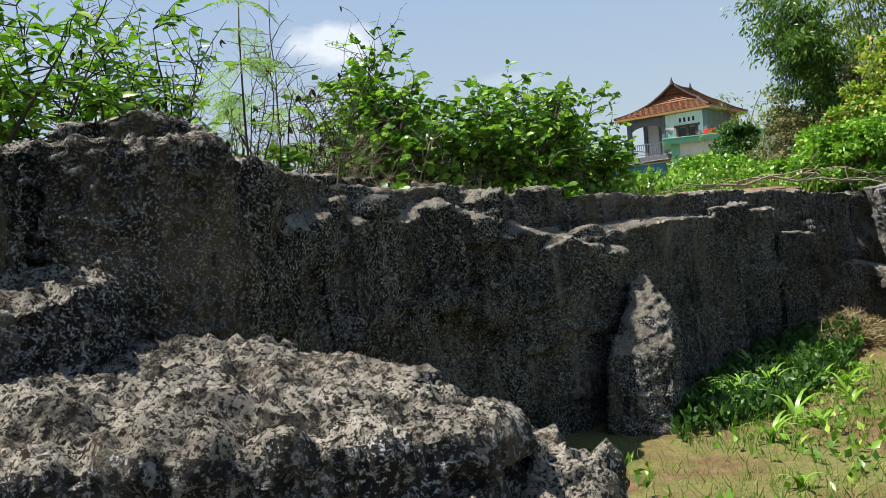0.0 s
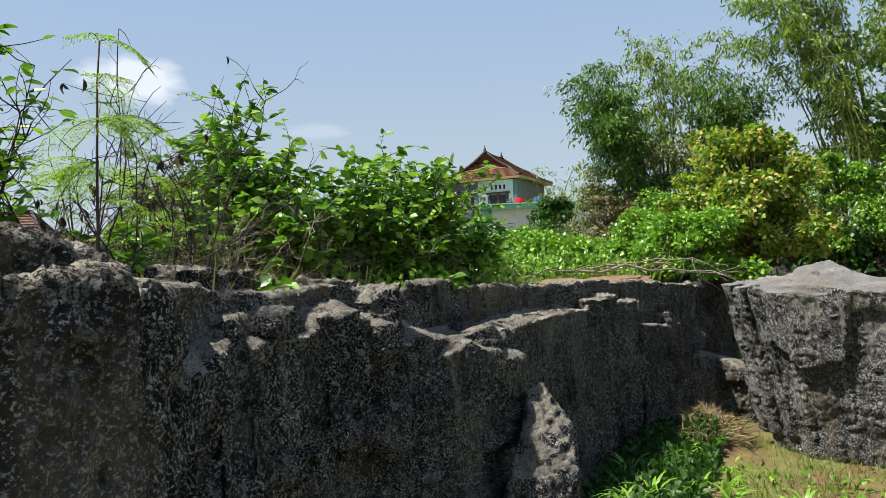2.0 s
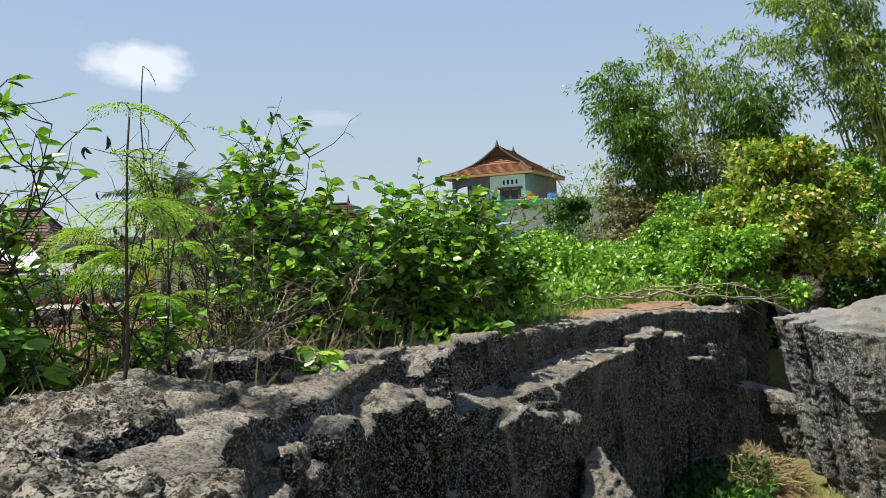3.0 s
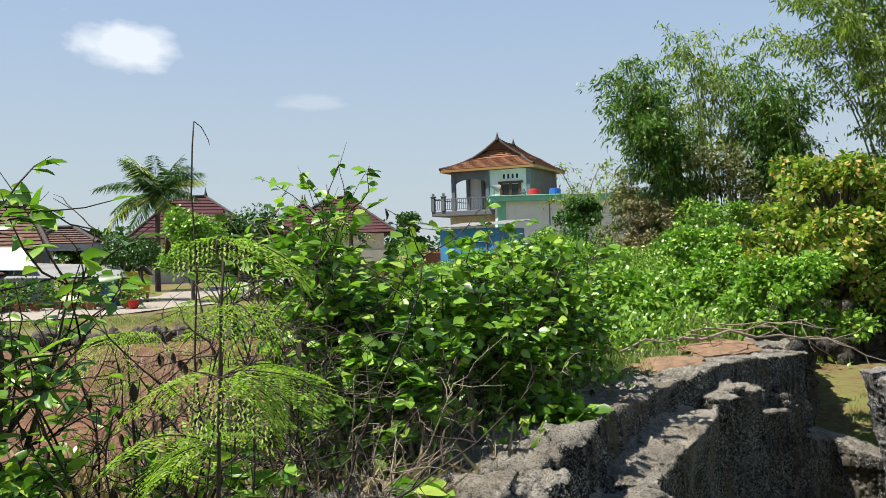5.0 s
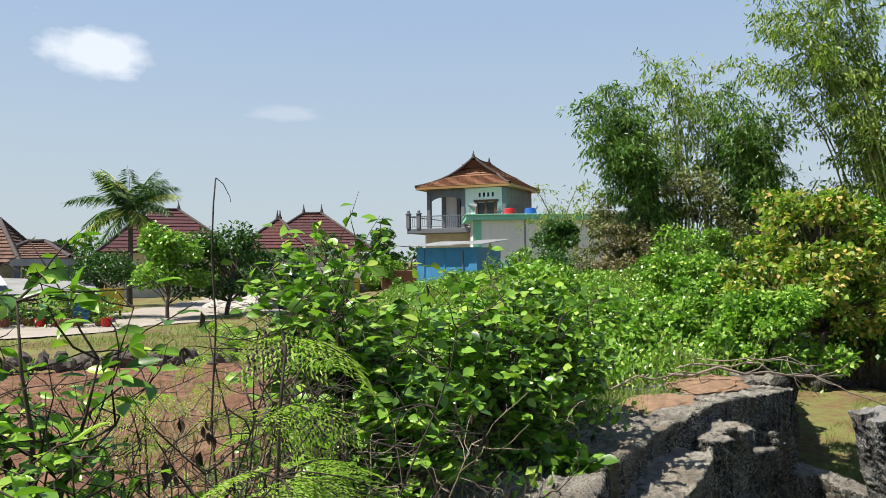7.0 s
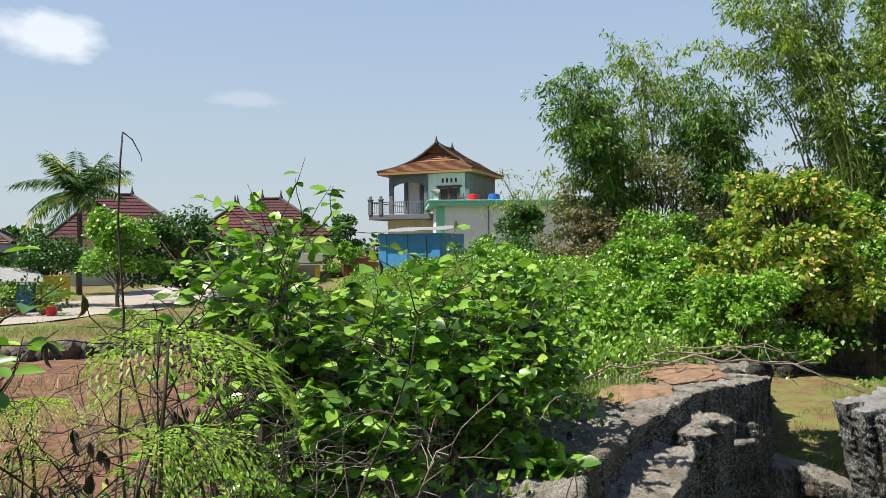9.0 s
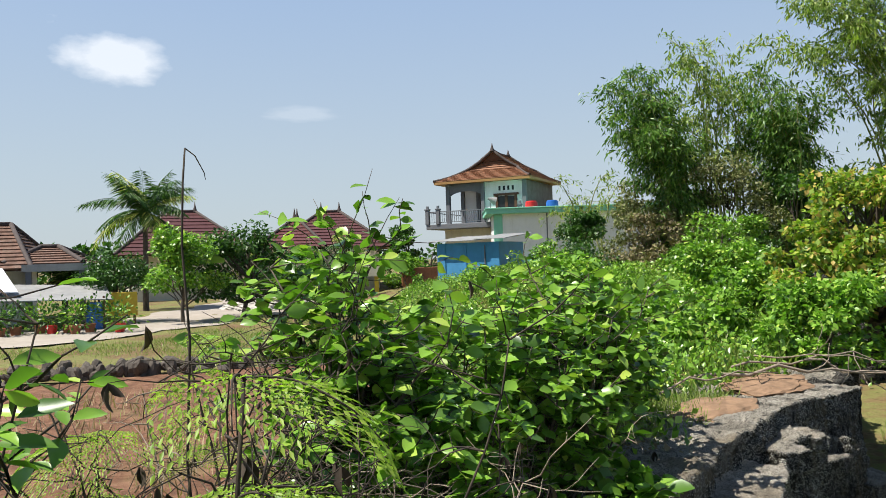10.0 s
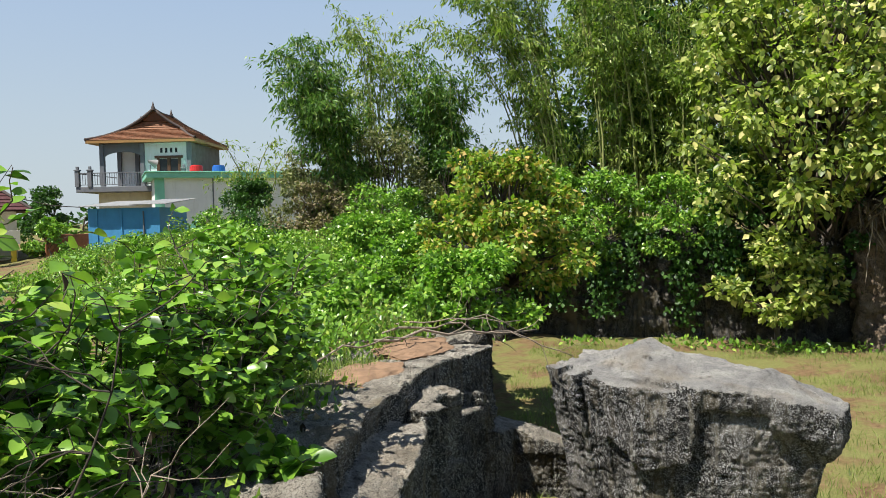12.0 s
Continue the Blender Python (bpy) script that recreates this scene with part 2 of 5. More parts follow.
class Tubes:
    """Collects tapered tubes along polylines into one mesh."""

    def __init__(self, sides=5):
        self.v, self.f, self.sides = [], [], sides

    def add(self, pts, r0, r1):
        pts = [Vector(p) for p in pts]
        n, base = len(pts), len(self.v)
        for k, p in enumerate(pts):
            d = (pts[min(k + 1, n - 1)] - pts[max(k - 1, 0)]).normalized()
            a = d.orthogonal().normalized()
            b = d.cross(a)
            r = r0 + (r1 - r0) * k / (n - 1)
            for s in range(self.sides):
                w = 2 * math.pi * s / self.sides
                self.v.append(p + (a * math.cos(w) + b * math.sin(w)) * r)
        for k in range(n - 1):
            for s in range(self.sides):
                t = (s + 1) % self.sides
                i = base + k * self.sides
                self.f.append((i + s, i + t, i + self.sides + t, i + self.sides + s))
        self.f.append(tuple(base + (n - 1) * self.sides + s for s in range(self.sides)))

    def mesh(self, name, material):
        return mesh_from(name, [tuple(p) for p in self.v], self.f, [material], smooth=True)


# leaf templates: verts (x across, y along, z up) and faces
OVATE = (np.array([(0, 0, 0), (0.26, 0.28, 0.05), (0.33, 0.55, 0.06), (0.18, 0.83, 0.0), (0, 1.0, -0.1), (-0.18, 0.83, 0.0), (-0.33, 0.55, 0.06), (-0.26, 0.28, 0.05), (0, 0.33, -0.02), (0, 0.66, -0.02)]),
         [(0, 1, 8), (1, 2, 9, 8), (2, 3, 9), (3, 4, 9), (4, 5, 9), (5, 6, 9), (6, 7, 8, 9), (7, 0, 8)])
LANCE = (np.array([(0, 0, 0), (0.09, 0.35, 0.02), (0, 1.0, -0.12), (-0.09, 0.35, 0.02), (0, 0.4, -0.01)]),
         [(0, 1, 4), (1, 2, 4), (2, 3, 4), (3, 0, 4)])
QUAD = (np.array([(0, 0, 0), (0.3, 0.45, 0.05), (0, 1.0, -0.08), (-0.3, 0.45, 0.05)]), [(0, 1, 2), (0, 2, 3)])
BLADE = (np.array([(-0.03, 0, 0), (0.03, 0, 0), (0.026, 0.5, 0.0), (-0.026, 0.5, 0.0), (0, 1.0, -0.25)]), [(0, 1, 2, 3), (3, 2, 4)])


def leaf_mesh(name, pos, way, size, template, material, flat=0.6, gen=None):
    """One mesh of many leaves: their feet, the ways they point, their sizes."""
    g = gen or rng
    pos, way, size = np.asarray(pos, float), np.asarray(way, float), np.asarray(size, float)
    n = len(pos)
    y = way / (np.linalg.norm(way, axis=1, keepdims=True) + 1e-9)
    up = np.tile((0.0, 0.0, 1.0), (n, 1)) * flat + g.normal(0, 0.45, (n, 3))
    x = np.cross(y, up)
    x /= np.linalg.norm(x, axis=1, keepdims=True) + 1e-9
    z = np.cross(x, y)
    tv, tf = template
    v = pos[:, None] + size[:, None, None] * (tv[None, :, 0, None] * x[:, None] + tv[None, :, 1, None] * y[:, None] + tv[None, :, 2, None] * z[:, None])
    m = len(tv)
    flat_loops = np.concatenate([np.array(f) for f in tf])
    lens = np.array([len(f) for f in tf])
    loops = (flat_loops[None] + (np.arange(n) * m)[:, None]).ravel()
    totals = np.tile(lens, n)
    starts = np.concatenate(([0], np.cumsum(totals)[:-1]))
    me = bpy.data.meshes.new(name)
    me.vertices.add(n * m)
    me.vertices.foreach_set("co", v.reshape(-1))
    me.loops.add(len(loops))
    me.loops.foreach_set("vertex_index", loops.astype(np.int32))
    me.polygons.add(len(totals))
    me.polygons.foreach_set("loop_start", starts.astype(np.int32))
    me.polygons.foreach_set("loop_total", totals.astype(np.int32))
    me.polygons.foreach_set("use_smooth", np.ones(len(totals), dtype=bool))
    me.materials.append(material)
    me.update(calc_edges=True)
    return me


def unit(v):
    v = np.asarray(v, float)
    return v / (np.linalg.norm(v) + 1e-9)


def wander(g, start, way, length, steps, bend=0.25, lift=0.0):
    """A crooked polyline."""
    pts, d = [np.asarray(start, float)], unit(way)
    for _ in range(steps):
        d = unit(d + g.normal(0, bend, 3) + np.array((0, 0, lift)))
        pts.append(pts[-1] + d * length / steps)
    return pts


# ---- ground: one sheet, with the quarry pit sunk into it ----
PIT = [(-1.4, -7), (10, -9), (25, -7), (27.2, 11), (24.0, 17.2), (18.2, 23.9), (15.2, 26.6), (9.6, 18.2), (7.5, 15.3), (5.8, 13.4),
       (4.0, 12.0), (1.9, 9.6), (-0.2, 6.9), (-1.2, 4.6), (-1.6, 3.6), (-2.2, 3.2), (-2.4, 0.5)]


def inside(px, py, poly):
    res = np.zeros(px.shape, bool)
    for (x0, y0), (x1, y1) in zip(poly, poly[1:] + poly[:1]):
        cross = ((y0 > py) != (y1 > py)) & (px < (x1 - x0) * (py - y0) / (y1 - y0 + 1e-12) + x0)
        res ^= cross
    return res


def ground_z(px, py):
    px, py = np.asarray(px, float), np.asarray(py, float)
    p = np.stack([px.ravel(), py.ravel(), np.zeros(px.size)], 1)
    n1, n2 = fbm(p * 0.35, 3, 3).reshape(px.shape), fbm(p * 2.6, 3, 5).reshape(px.shape)
    z = np.where(inside(px, py, PIT), 0.0 + 0.05 * n1, 2.12 + 0.05 * n1)
    z = np.where((py > 11.5) & (px < 2.5 + (py - 11.5) * 0.2) & (z > 1), 2.02 + 0.03 * n1, z)
    rise = np.clip((px - 3) / 8, 0, 1) * np.clip((py - 15) / 14, 0, 1)
    z = np.where(z > 1, z + 0.95 * rise * rise * (3 - 2 * rise), z)
    z += 0.30 * np.exp(-(((px - 5.35) / 0.5) ** 2 + ((py - 11.0) / 0.6) ** 2))
    return z + 0.025 * n2


def axis(lo, hi, step, far):
    a = list(np.arange(lo, hi, step))
    s, x = step, lo
    while x > -far:
        s *= 1.12
        x -= s
        a.insert(0, x)
    s, x = step, a[-1]
    while x < far:
        s *= 1.12
        x += s
        a.append(x)
    return np.array(a)


FIELD = [(-16, 7.4), (-2.4, 7.4), (-1.2, 9.3), (0.4, 11.0), (1.4, 19.4), (-16, 18.6)]
ax, ay = axis(-6, 15, 0.13, 2500), axis(-3, 19, 0.13, 2500)
gx, gy = np.meshgrid(ax, ay)
gz = ground_z(gx, gy)
fv = np.stack([gx.ravel(), gy.ravel(), gz.ravel()], 1)
nx_, ny_ = len(ax), len(ay)
ii = (np.arange(ny_ - 1)[:, None] * nx_ + np.arange(nx_ - 1)[None]).ravel()
ff = np.stack([ii, ii + 1, ii + nx_ + 1, ii + nx_], 1)
cx, cy = fv[ff].mean(1)[:, 0], fv[ff].mean(1)[:, 1]
soil = inside(cx, cy, FIELD)
ground = tagged(new("ground", mesh_from("ground", fv, ff, [GROUND, RED_SOIL], soil.astype(int), True)),
                "uneven earth with thin grass and a ploughed red field", "ground", kind="structure")


def gz_at(x, y):
    return float(ground_z(np.array([x]), np.array([y]))[0])


# ---- rock: rough blocks joined, then weathered ----
def hull(bm, pts):
    vs = [bm.verts.new(p) for p in pts]
    r = bmesh.ops.convex_hull(bm, input=vs)
    junk = [g for g in r["geom_interior"] if isinstance(g, bmesh.types.BMVert)]
    bmesh.ops.delete(bm, geom=junk, context="VERTS")


def prism(bm, poly, z0, z1, lean=0.0):
    """A block over a plan; z1 is one height or one per corner; lean draws its foot in."""
    cxy = np.mean(poly, axis=0)
    tops = z1 if isinstance(z1, (list, tuple)) else [z1] * len(poly)
    foot = [(cxy[0] + (p[0] - cxy[0]) * (1 - lean), cxy[1] + (p[1] - cxy[1]) * (1 - lean), z0) for p in poly]
    hull(bm, foot + [(p[0], p[1], t) for p, t in zip(poly, tops)])


def rock_mesh(name, build, voxel=0.035, big=0.10, mid=0.045, fine=0.018, seed=1, courses=0.0, top_cut=0.62, crust=None, face=None):
    bm = bmesh.new()
    build(bm)
    me = bpy.data.meshes.new(name)
    bm.to_mesh(me)
    bm.free()
    tmp = new("rough", me)
    md = tmp.modifiers.new("join", "REMESH")
    md.mode, md.voxel_size = "VOXEL", voxel
    out = bpy.data.meshes.new_from_object(tmp.evaluated_get(bpy.context.evaluated_depsgraph_get()))
    bpy.data.objects.remove(tmp)
    nv = len(out.vertices)
    co, no = np.empty(nv * 3), np.empty(nv * 3)
    out.vertices.foreach_get("co", co)
    out.vertex_normals.foreach_get("vector", no)
    co, no = co.reshape(-1, 3), no.reshape(-1, 3)
    steep = 1 - np.clip(np.abs(no[:, 2]), 0, 1)
    lump = fbm(co * 1.7, 3, seed)
    ridge = 1 - np.abs(fbm(co * np.array((4.2, 4.2, 3.2)), 3, seed + 11)) * 1.6
    pits = 0.9 - 2.4 * np.abs(fbm(co * 11, 3, seed + 23))
    hole = np.clip(vnoise(co * 9, seed + 31) - 0.25, 0, 1)
    cell = np.round(fbm(co * np.array((2.6, 2.6, 2.0)), 3, seed + 51) * 4) / 4
    d = big * lump + 1.1 * mid * cell + 0.6 * mid * ridge + fine * pits - 0.045 * hole * (mid / 0.045) + 0.5 * fine * np.abs(vnoise(co * 31, seed + 61))
    if courses:
        zz = co[:, 2] + 0.02 * vnoise(co * 1.5, seed + 5)
        groove = np.exp(-((zz % 0.31 - 0.155) / 0.022) ** 2)
        blockid = np.floor(zz / 0.31)
        step = vnoise(np.stack([co[:, 0] * 0.9 + blockid * 7.7, co[:, 1] * 0.9, blockid * 3.1], 1), seed + 9)
        d += steep * courses * (-0.55 * groove + 0.9 * np.sign(step) * np.minimum(1, np.abs(step) * 6))
        flute = np.abs(vnoise(co * np.array((5.0, 5.0, 0.25)), seed + 13))
        d -= steep * courses * 0.8 * np.clip(0.25 - flute, 0, 1) * 4
    co = co + no * d[:, None]
    out.vertices.foreach_set("co", co.ravel())
    out.update()
    npoly = len(out.polygons)
    pn, pc = np.empty(npoly * 3), np.empty(npoly * 3)
    out.polygons.foreach_get("normal", pn)
    out.polygons.foreach_get("center", pc)
    pn, pc = pn.reshape(-1, 3), pc.reshape(-1, 3)
    # upward faces, over a hand's breadth: worn pale stone that also paints tops lit, sides shaded
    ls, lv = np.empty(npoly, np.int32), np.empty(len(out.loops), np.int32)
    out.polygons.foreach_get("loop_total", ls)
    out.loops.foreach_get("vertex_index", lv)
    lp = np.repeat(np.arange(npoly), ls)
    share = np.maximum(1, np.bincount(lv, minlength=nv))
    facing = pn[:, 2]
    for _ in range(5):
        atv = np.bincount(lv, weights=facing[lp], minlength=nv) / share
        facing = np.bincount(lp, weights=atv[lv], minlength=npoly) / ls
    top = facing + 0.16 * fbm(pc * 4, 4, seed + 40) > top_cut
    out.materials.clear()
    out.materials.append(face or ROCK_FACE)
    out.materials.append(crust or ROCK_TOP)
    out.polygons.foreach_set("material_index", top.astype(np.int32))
    out.polygons.foreach_set("use_smooth", np.ones(npoly, dtype=bool))
    out.update()
    return out


def band(bm, face, back, z0, z1, sink=0.0):
    """A run of blocks along a line of plan points, reaching `back` to its left; z1 per point."""
    for k in range(len(face) - 1):
        a, b = np.array(face[k]), np.array(face[k + 1])
        d = unit(b - a)
        nrm = np.array((-d[1], d[0]))
        poly = [tuple(a - d * 0.02), tuple(b + d * 0.02), tuple(b + nrm * back + d * 0.1), tuple(a + nrm * back - d * 0.1)]
        prism(bm, poly, z0, [z1[k], z1[k + 1], z1[k + 1] - sink, z1[k] - sink])


def build_wall(bm):
    band(bm, [(-0.78, 3.6), (-0.74, 4.6), (-0.5, 5.35), (0.05, 6.6), (1.05, 8.3)], 1.6, -0.4, [2.42, 2.44, 2.36, 2.38, 2.32], 0.06)
    band(bm, [(1.05, 8.3), (1.85, 9.15), (2.7, 10.05), (4.2, 11.25)], 1.6, -0.4, [2.28, 2.32, 2.27, 2.27], 0.06)
    band(bm, [(4.3, 11.4), (5.3, 11.9), (6.35, 12.65)], 1.8, -0.4, [2.25, 2.2, 2.12], 0.05)
    # humps of rubble on the near end of the rim
    prism(bm, [(-1.5, 4.9), (-0.95, 5.0), (-0.75, 5.7), (-1.3, 5.9)], 1.8, [2.5, 2.44, 2.42, 2.5], -0.5)
    prism(bm, [(-1.1, 6.0), (-0.75, 5.95), (-0.45, 6.6), (-0.9, 6.9)], 1.8, [2.56, 2.5, 2.54, 2.5], -0.35)
    prism(bm, [(0.75, 7.7), (1.0, 7.85), (1.35, 8.4), (0.9, 8.5)], 1.8, [2.4, 2.36, 2.38, 2.35], -0.3)
    prism(bm, [(-0.2, 6.6), (0.1, 6.75), (0.3, 7.2), (-0.1, 7.3)], 1.8, [2.47, 2.43, 2.42, 2.42], -0.35)
    # the near face runs nearly flush; then a shelf leaves the rim and drops to a point
    band(bm, [(-0.68, 4.0), (-0.6, 4.7), (-0.24, 5.5), (0.2, 6.45), (0.5, 6.95)], 0.5, -0.4, [2.08, 2.12, 2.08, 2.2, 2.04], -0.22)
    band(bm, [(0.5, 6.95), (0.8, 7.18), (1.05, 7.44)], 0.7, -0.4, [1.86, 1.96, 1.9], -0.2)
    band(bm, [(1.05, 7.44), (1.32, 7.55)], 0.8, -0.4, [1.9, 1.84], -0.14)
    band(bm, [(1.32, 7.55), (1.88, 8.0)], 0.8, 0.9, [1.84, 1.66], -0.14)
    band(bm, [(1.2, 7.55), (1.6, 7.85)], 0.8, -0.4, [1.6, 1.5])
    # second shelf, sharp-edged
    band(bm, [(1.7, 8.35), (2.3, 8.95), (2.85, 9.5), (3.5, 10.3)], 0.7, -0.4, [1.84, 1.93, 1.95, 1.93], -0.06)
    # angular lumps left along the rim and the shelves
    gr = np.random.default_rng(88)
    for line, zs, count in (([(-0.7, 4.4), (-0.4, 5.4), (0.15, 6.5), (0.6, 7.1)], (2.02, 2.34), 13), ([(0.6, 7.15), (1.0, 7.6), (1.7, 8.05)], (1.7, 1.88), 4)):
        for _ in range(count):
            t = gr.uniform(0, len(line) - 1.001)
            i = int(t)
            p = np.array(line[i]) + (np.array(line[i + 1]) - np.array(line[i])) * (t - i) + gr.normal(0, 0.1, 2) + np.array((-0.12, 0.1))
            r, zt = gr.uniform(0.12, 0.3), gr.uniform(*zs)
            turn = gr.uniform(0, 3)
            plan = [(p[0] + r * math.cos(turn + a) * gr.uniform(0.7, 1.2), p[1] + r * math.sin(turn + a) * gr.uniform(0.7, 1.2)) for a in (0.3, 1.5, 2.9, 4.2, 5.3)]
            prism(bm, plan, zt - 0.9, [zt + gr.normal(0, 0.06) for _ in plan], -0.35)
    # upright cut strips in the corner
    for x, y, w, zt in ((3.62, 10.45, 0.16, 2.05), (3.95, 10.85, 0.15, 2.1), (4.3, 11.15, 0.2, 2.0)):
        prism(bm, [(x - w, y - w), (x + w, y - w * 0.6), (x + w * 1.2, y + 0.6), (x - w, y + 0.6)], -0.4, zt)
    # the end wall steps down towards the loose block
    prism(bm, [(6.2, 12.5), (7.1, 11.5), (7.5, 11.9), (6.7, 13.0)], -0.4, [1.1, 0.6, 0.6, 1.0])
    band(bm, [(4.7, 11.3), (5.3, 11.65)], 0.4, -0.4, [1.62, 1.55])
    band(bm, [(5.3, 11.65), (5.75, 11.95)], 0.4, -0.4, [1.75, 1.35])
    band(bm, [(5.7, 11.85), (6.4, 12.3)], 0.4, -0.4, [1.15, 1.0])


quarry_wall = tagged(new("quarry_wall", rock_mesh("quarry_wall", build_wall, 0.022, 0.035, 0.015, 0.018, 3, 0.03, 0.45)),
                     "blackened limestone quarry wall with cut courses and a weathered top painted pale as lit", "rock wall", kind="structure")


def build_block(bm):
    prism(bm, [(-2.9, 2.95), (-1.75, 2.82), (-1.1, 2.8), (-0.74, 3.13), (-0.7, 4.2), (-3.0, 4.6)], -0.4, [2.4, 2.44, 2.48, 2.44, 2.38, 2.2])
    prism(bm, [(-1.35, 2.95), (-1.02, 2.96), (-0.8, 3.2), (-0.85, 3.6), (-1.35, 3.6)], 1.0, [2.54, 2.6, 2.5, 2.52, 2.55])
    prism(bm, [(-1.8, 3.9), (-1.2, 4.0), (-0.95, 4.5), (-1.2, 5.2), (-2.0, 5.1)], 1.0, [2.5, 2.54, 2.5, 2.5, 2.42])
    # nearer block with a slanting top, split from the other by a dark joint
    prism(bm, [(-2.9, 1.9), (-1.6, 2.1), (-1.4, 2.3), (-1.3, 2.68), (-1.6, 2.74), (-3.0, 2.8)], -0.4, [2.25, 2.3, 2.38, 2.44, 2.46, 2.4])


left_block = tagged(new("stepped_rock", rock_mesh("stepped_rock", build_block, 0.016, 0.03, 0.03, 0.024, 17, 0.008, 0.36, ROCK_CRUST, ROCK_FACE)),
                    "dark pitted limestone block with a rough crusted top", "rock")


def build_fore(bm):
    # worn table with a steep front, then a shoulder that falls away into the pit
    prism(bm, [(-2.3, 1.2), (-0.6, 1.22), (0.1, 1.3), (0.36, 1.6), (0.25, 1.95), (-0.15, 2.5), (-0.9, 2.95), (-2.3, 3.0)], -0.3,
          [1.62, 1.6, 1.62, 1.53, 1.55, 1.58, 1.6, 1.66], -0.05)
    prism(bm, [(-2.0, 1.75), (-1.15, 1.85), (-0.92, 2.25), (-1.1, 2.8), (-2.0, 2.8)], 0.5, [1.85, 1.82, 1.9, 1.9, 2.0], -0.1)
    prism(bm, [(0.1, 1.3), (0.5, 1.45), (0.62, 1.95), (0.3, 2.15)], -0.3, [1.45, 1.36, 1.34, 1.5], -0.15)
    prism(bm, [(0.35, 1.5), (0.7, 1.6), (0.8, 2.1), (0.45, 2.2)], -0.3, [1.2, 1.1, 1.1, 1.25], -0.15)
    prism(bm, [(-0.12, 1.95), (0.1, 1.9), (0.22, 2.15), (-0.05, 2.35)], 1.2, [1.62, 1.6, 1.58, 1.6], -0.3)
    prism(bm, [(-1.2, -0.9), (0.9, -0.9), (0.9, 0.9), (0.4, 1.3), (-1.2, 1.3)], -0.3, [0.5, 0.45, 0.5, 0.55, 0.6])
    prism(bm, [(-1.3, 0.2), (0.1, 0.3), (0.1, 1.3), (-1.3, 1.3)], -0.3, [0.85, 0.8, 0.95, 1.0])
    prism(bm, [(-1.3, 0.75), (-0.1, 0.8), (0.0, 1.4), (-1.3, 1.4)], -0.3, [1.12, 1.1, 1.28, 1.3])


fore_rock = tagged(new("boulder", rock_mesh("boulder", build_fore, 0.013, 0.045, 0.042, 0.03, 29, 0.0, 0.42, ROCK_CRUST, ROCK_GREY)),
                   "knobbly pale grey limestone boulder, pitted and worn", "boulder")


def build_wedge(bm):
    hull(bm, [(1.42, 7.3, -0.3), (2.0, 7.2, -0.3), (2.3, 7.9, -0.3), (1.65, 8.05, -0.3), (1.5, 7.4, 0.7), (2.12, 7.4, 0.7), (2.32, 7.85, 0.95),
              (1.72, 7.62, 1.08), (2.2, 7.72, 1.08), (1.86, 7.85, 1.38), (2.02, 7.95, 1.42), (2.0, 8.15, 1.2)])


tagged(new("fallen_slab", rock_mesh("fallen_slab", build_wedge, 0.022, 0.03, 0.03, 0.014, 41, 0.01, 0.5, None, ROCK_GREY)),
       "leaning broken limestone slab with an ochre edge", "rock")


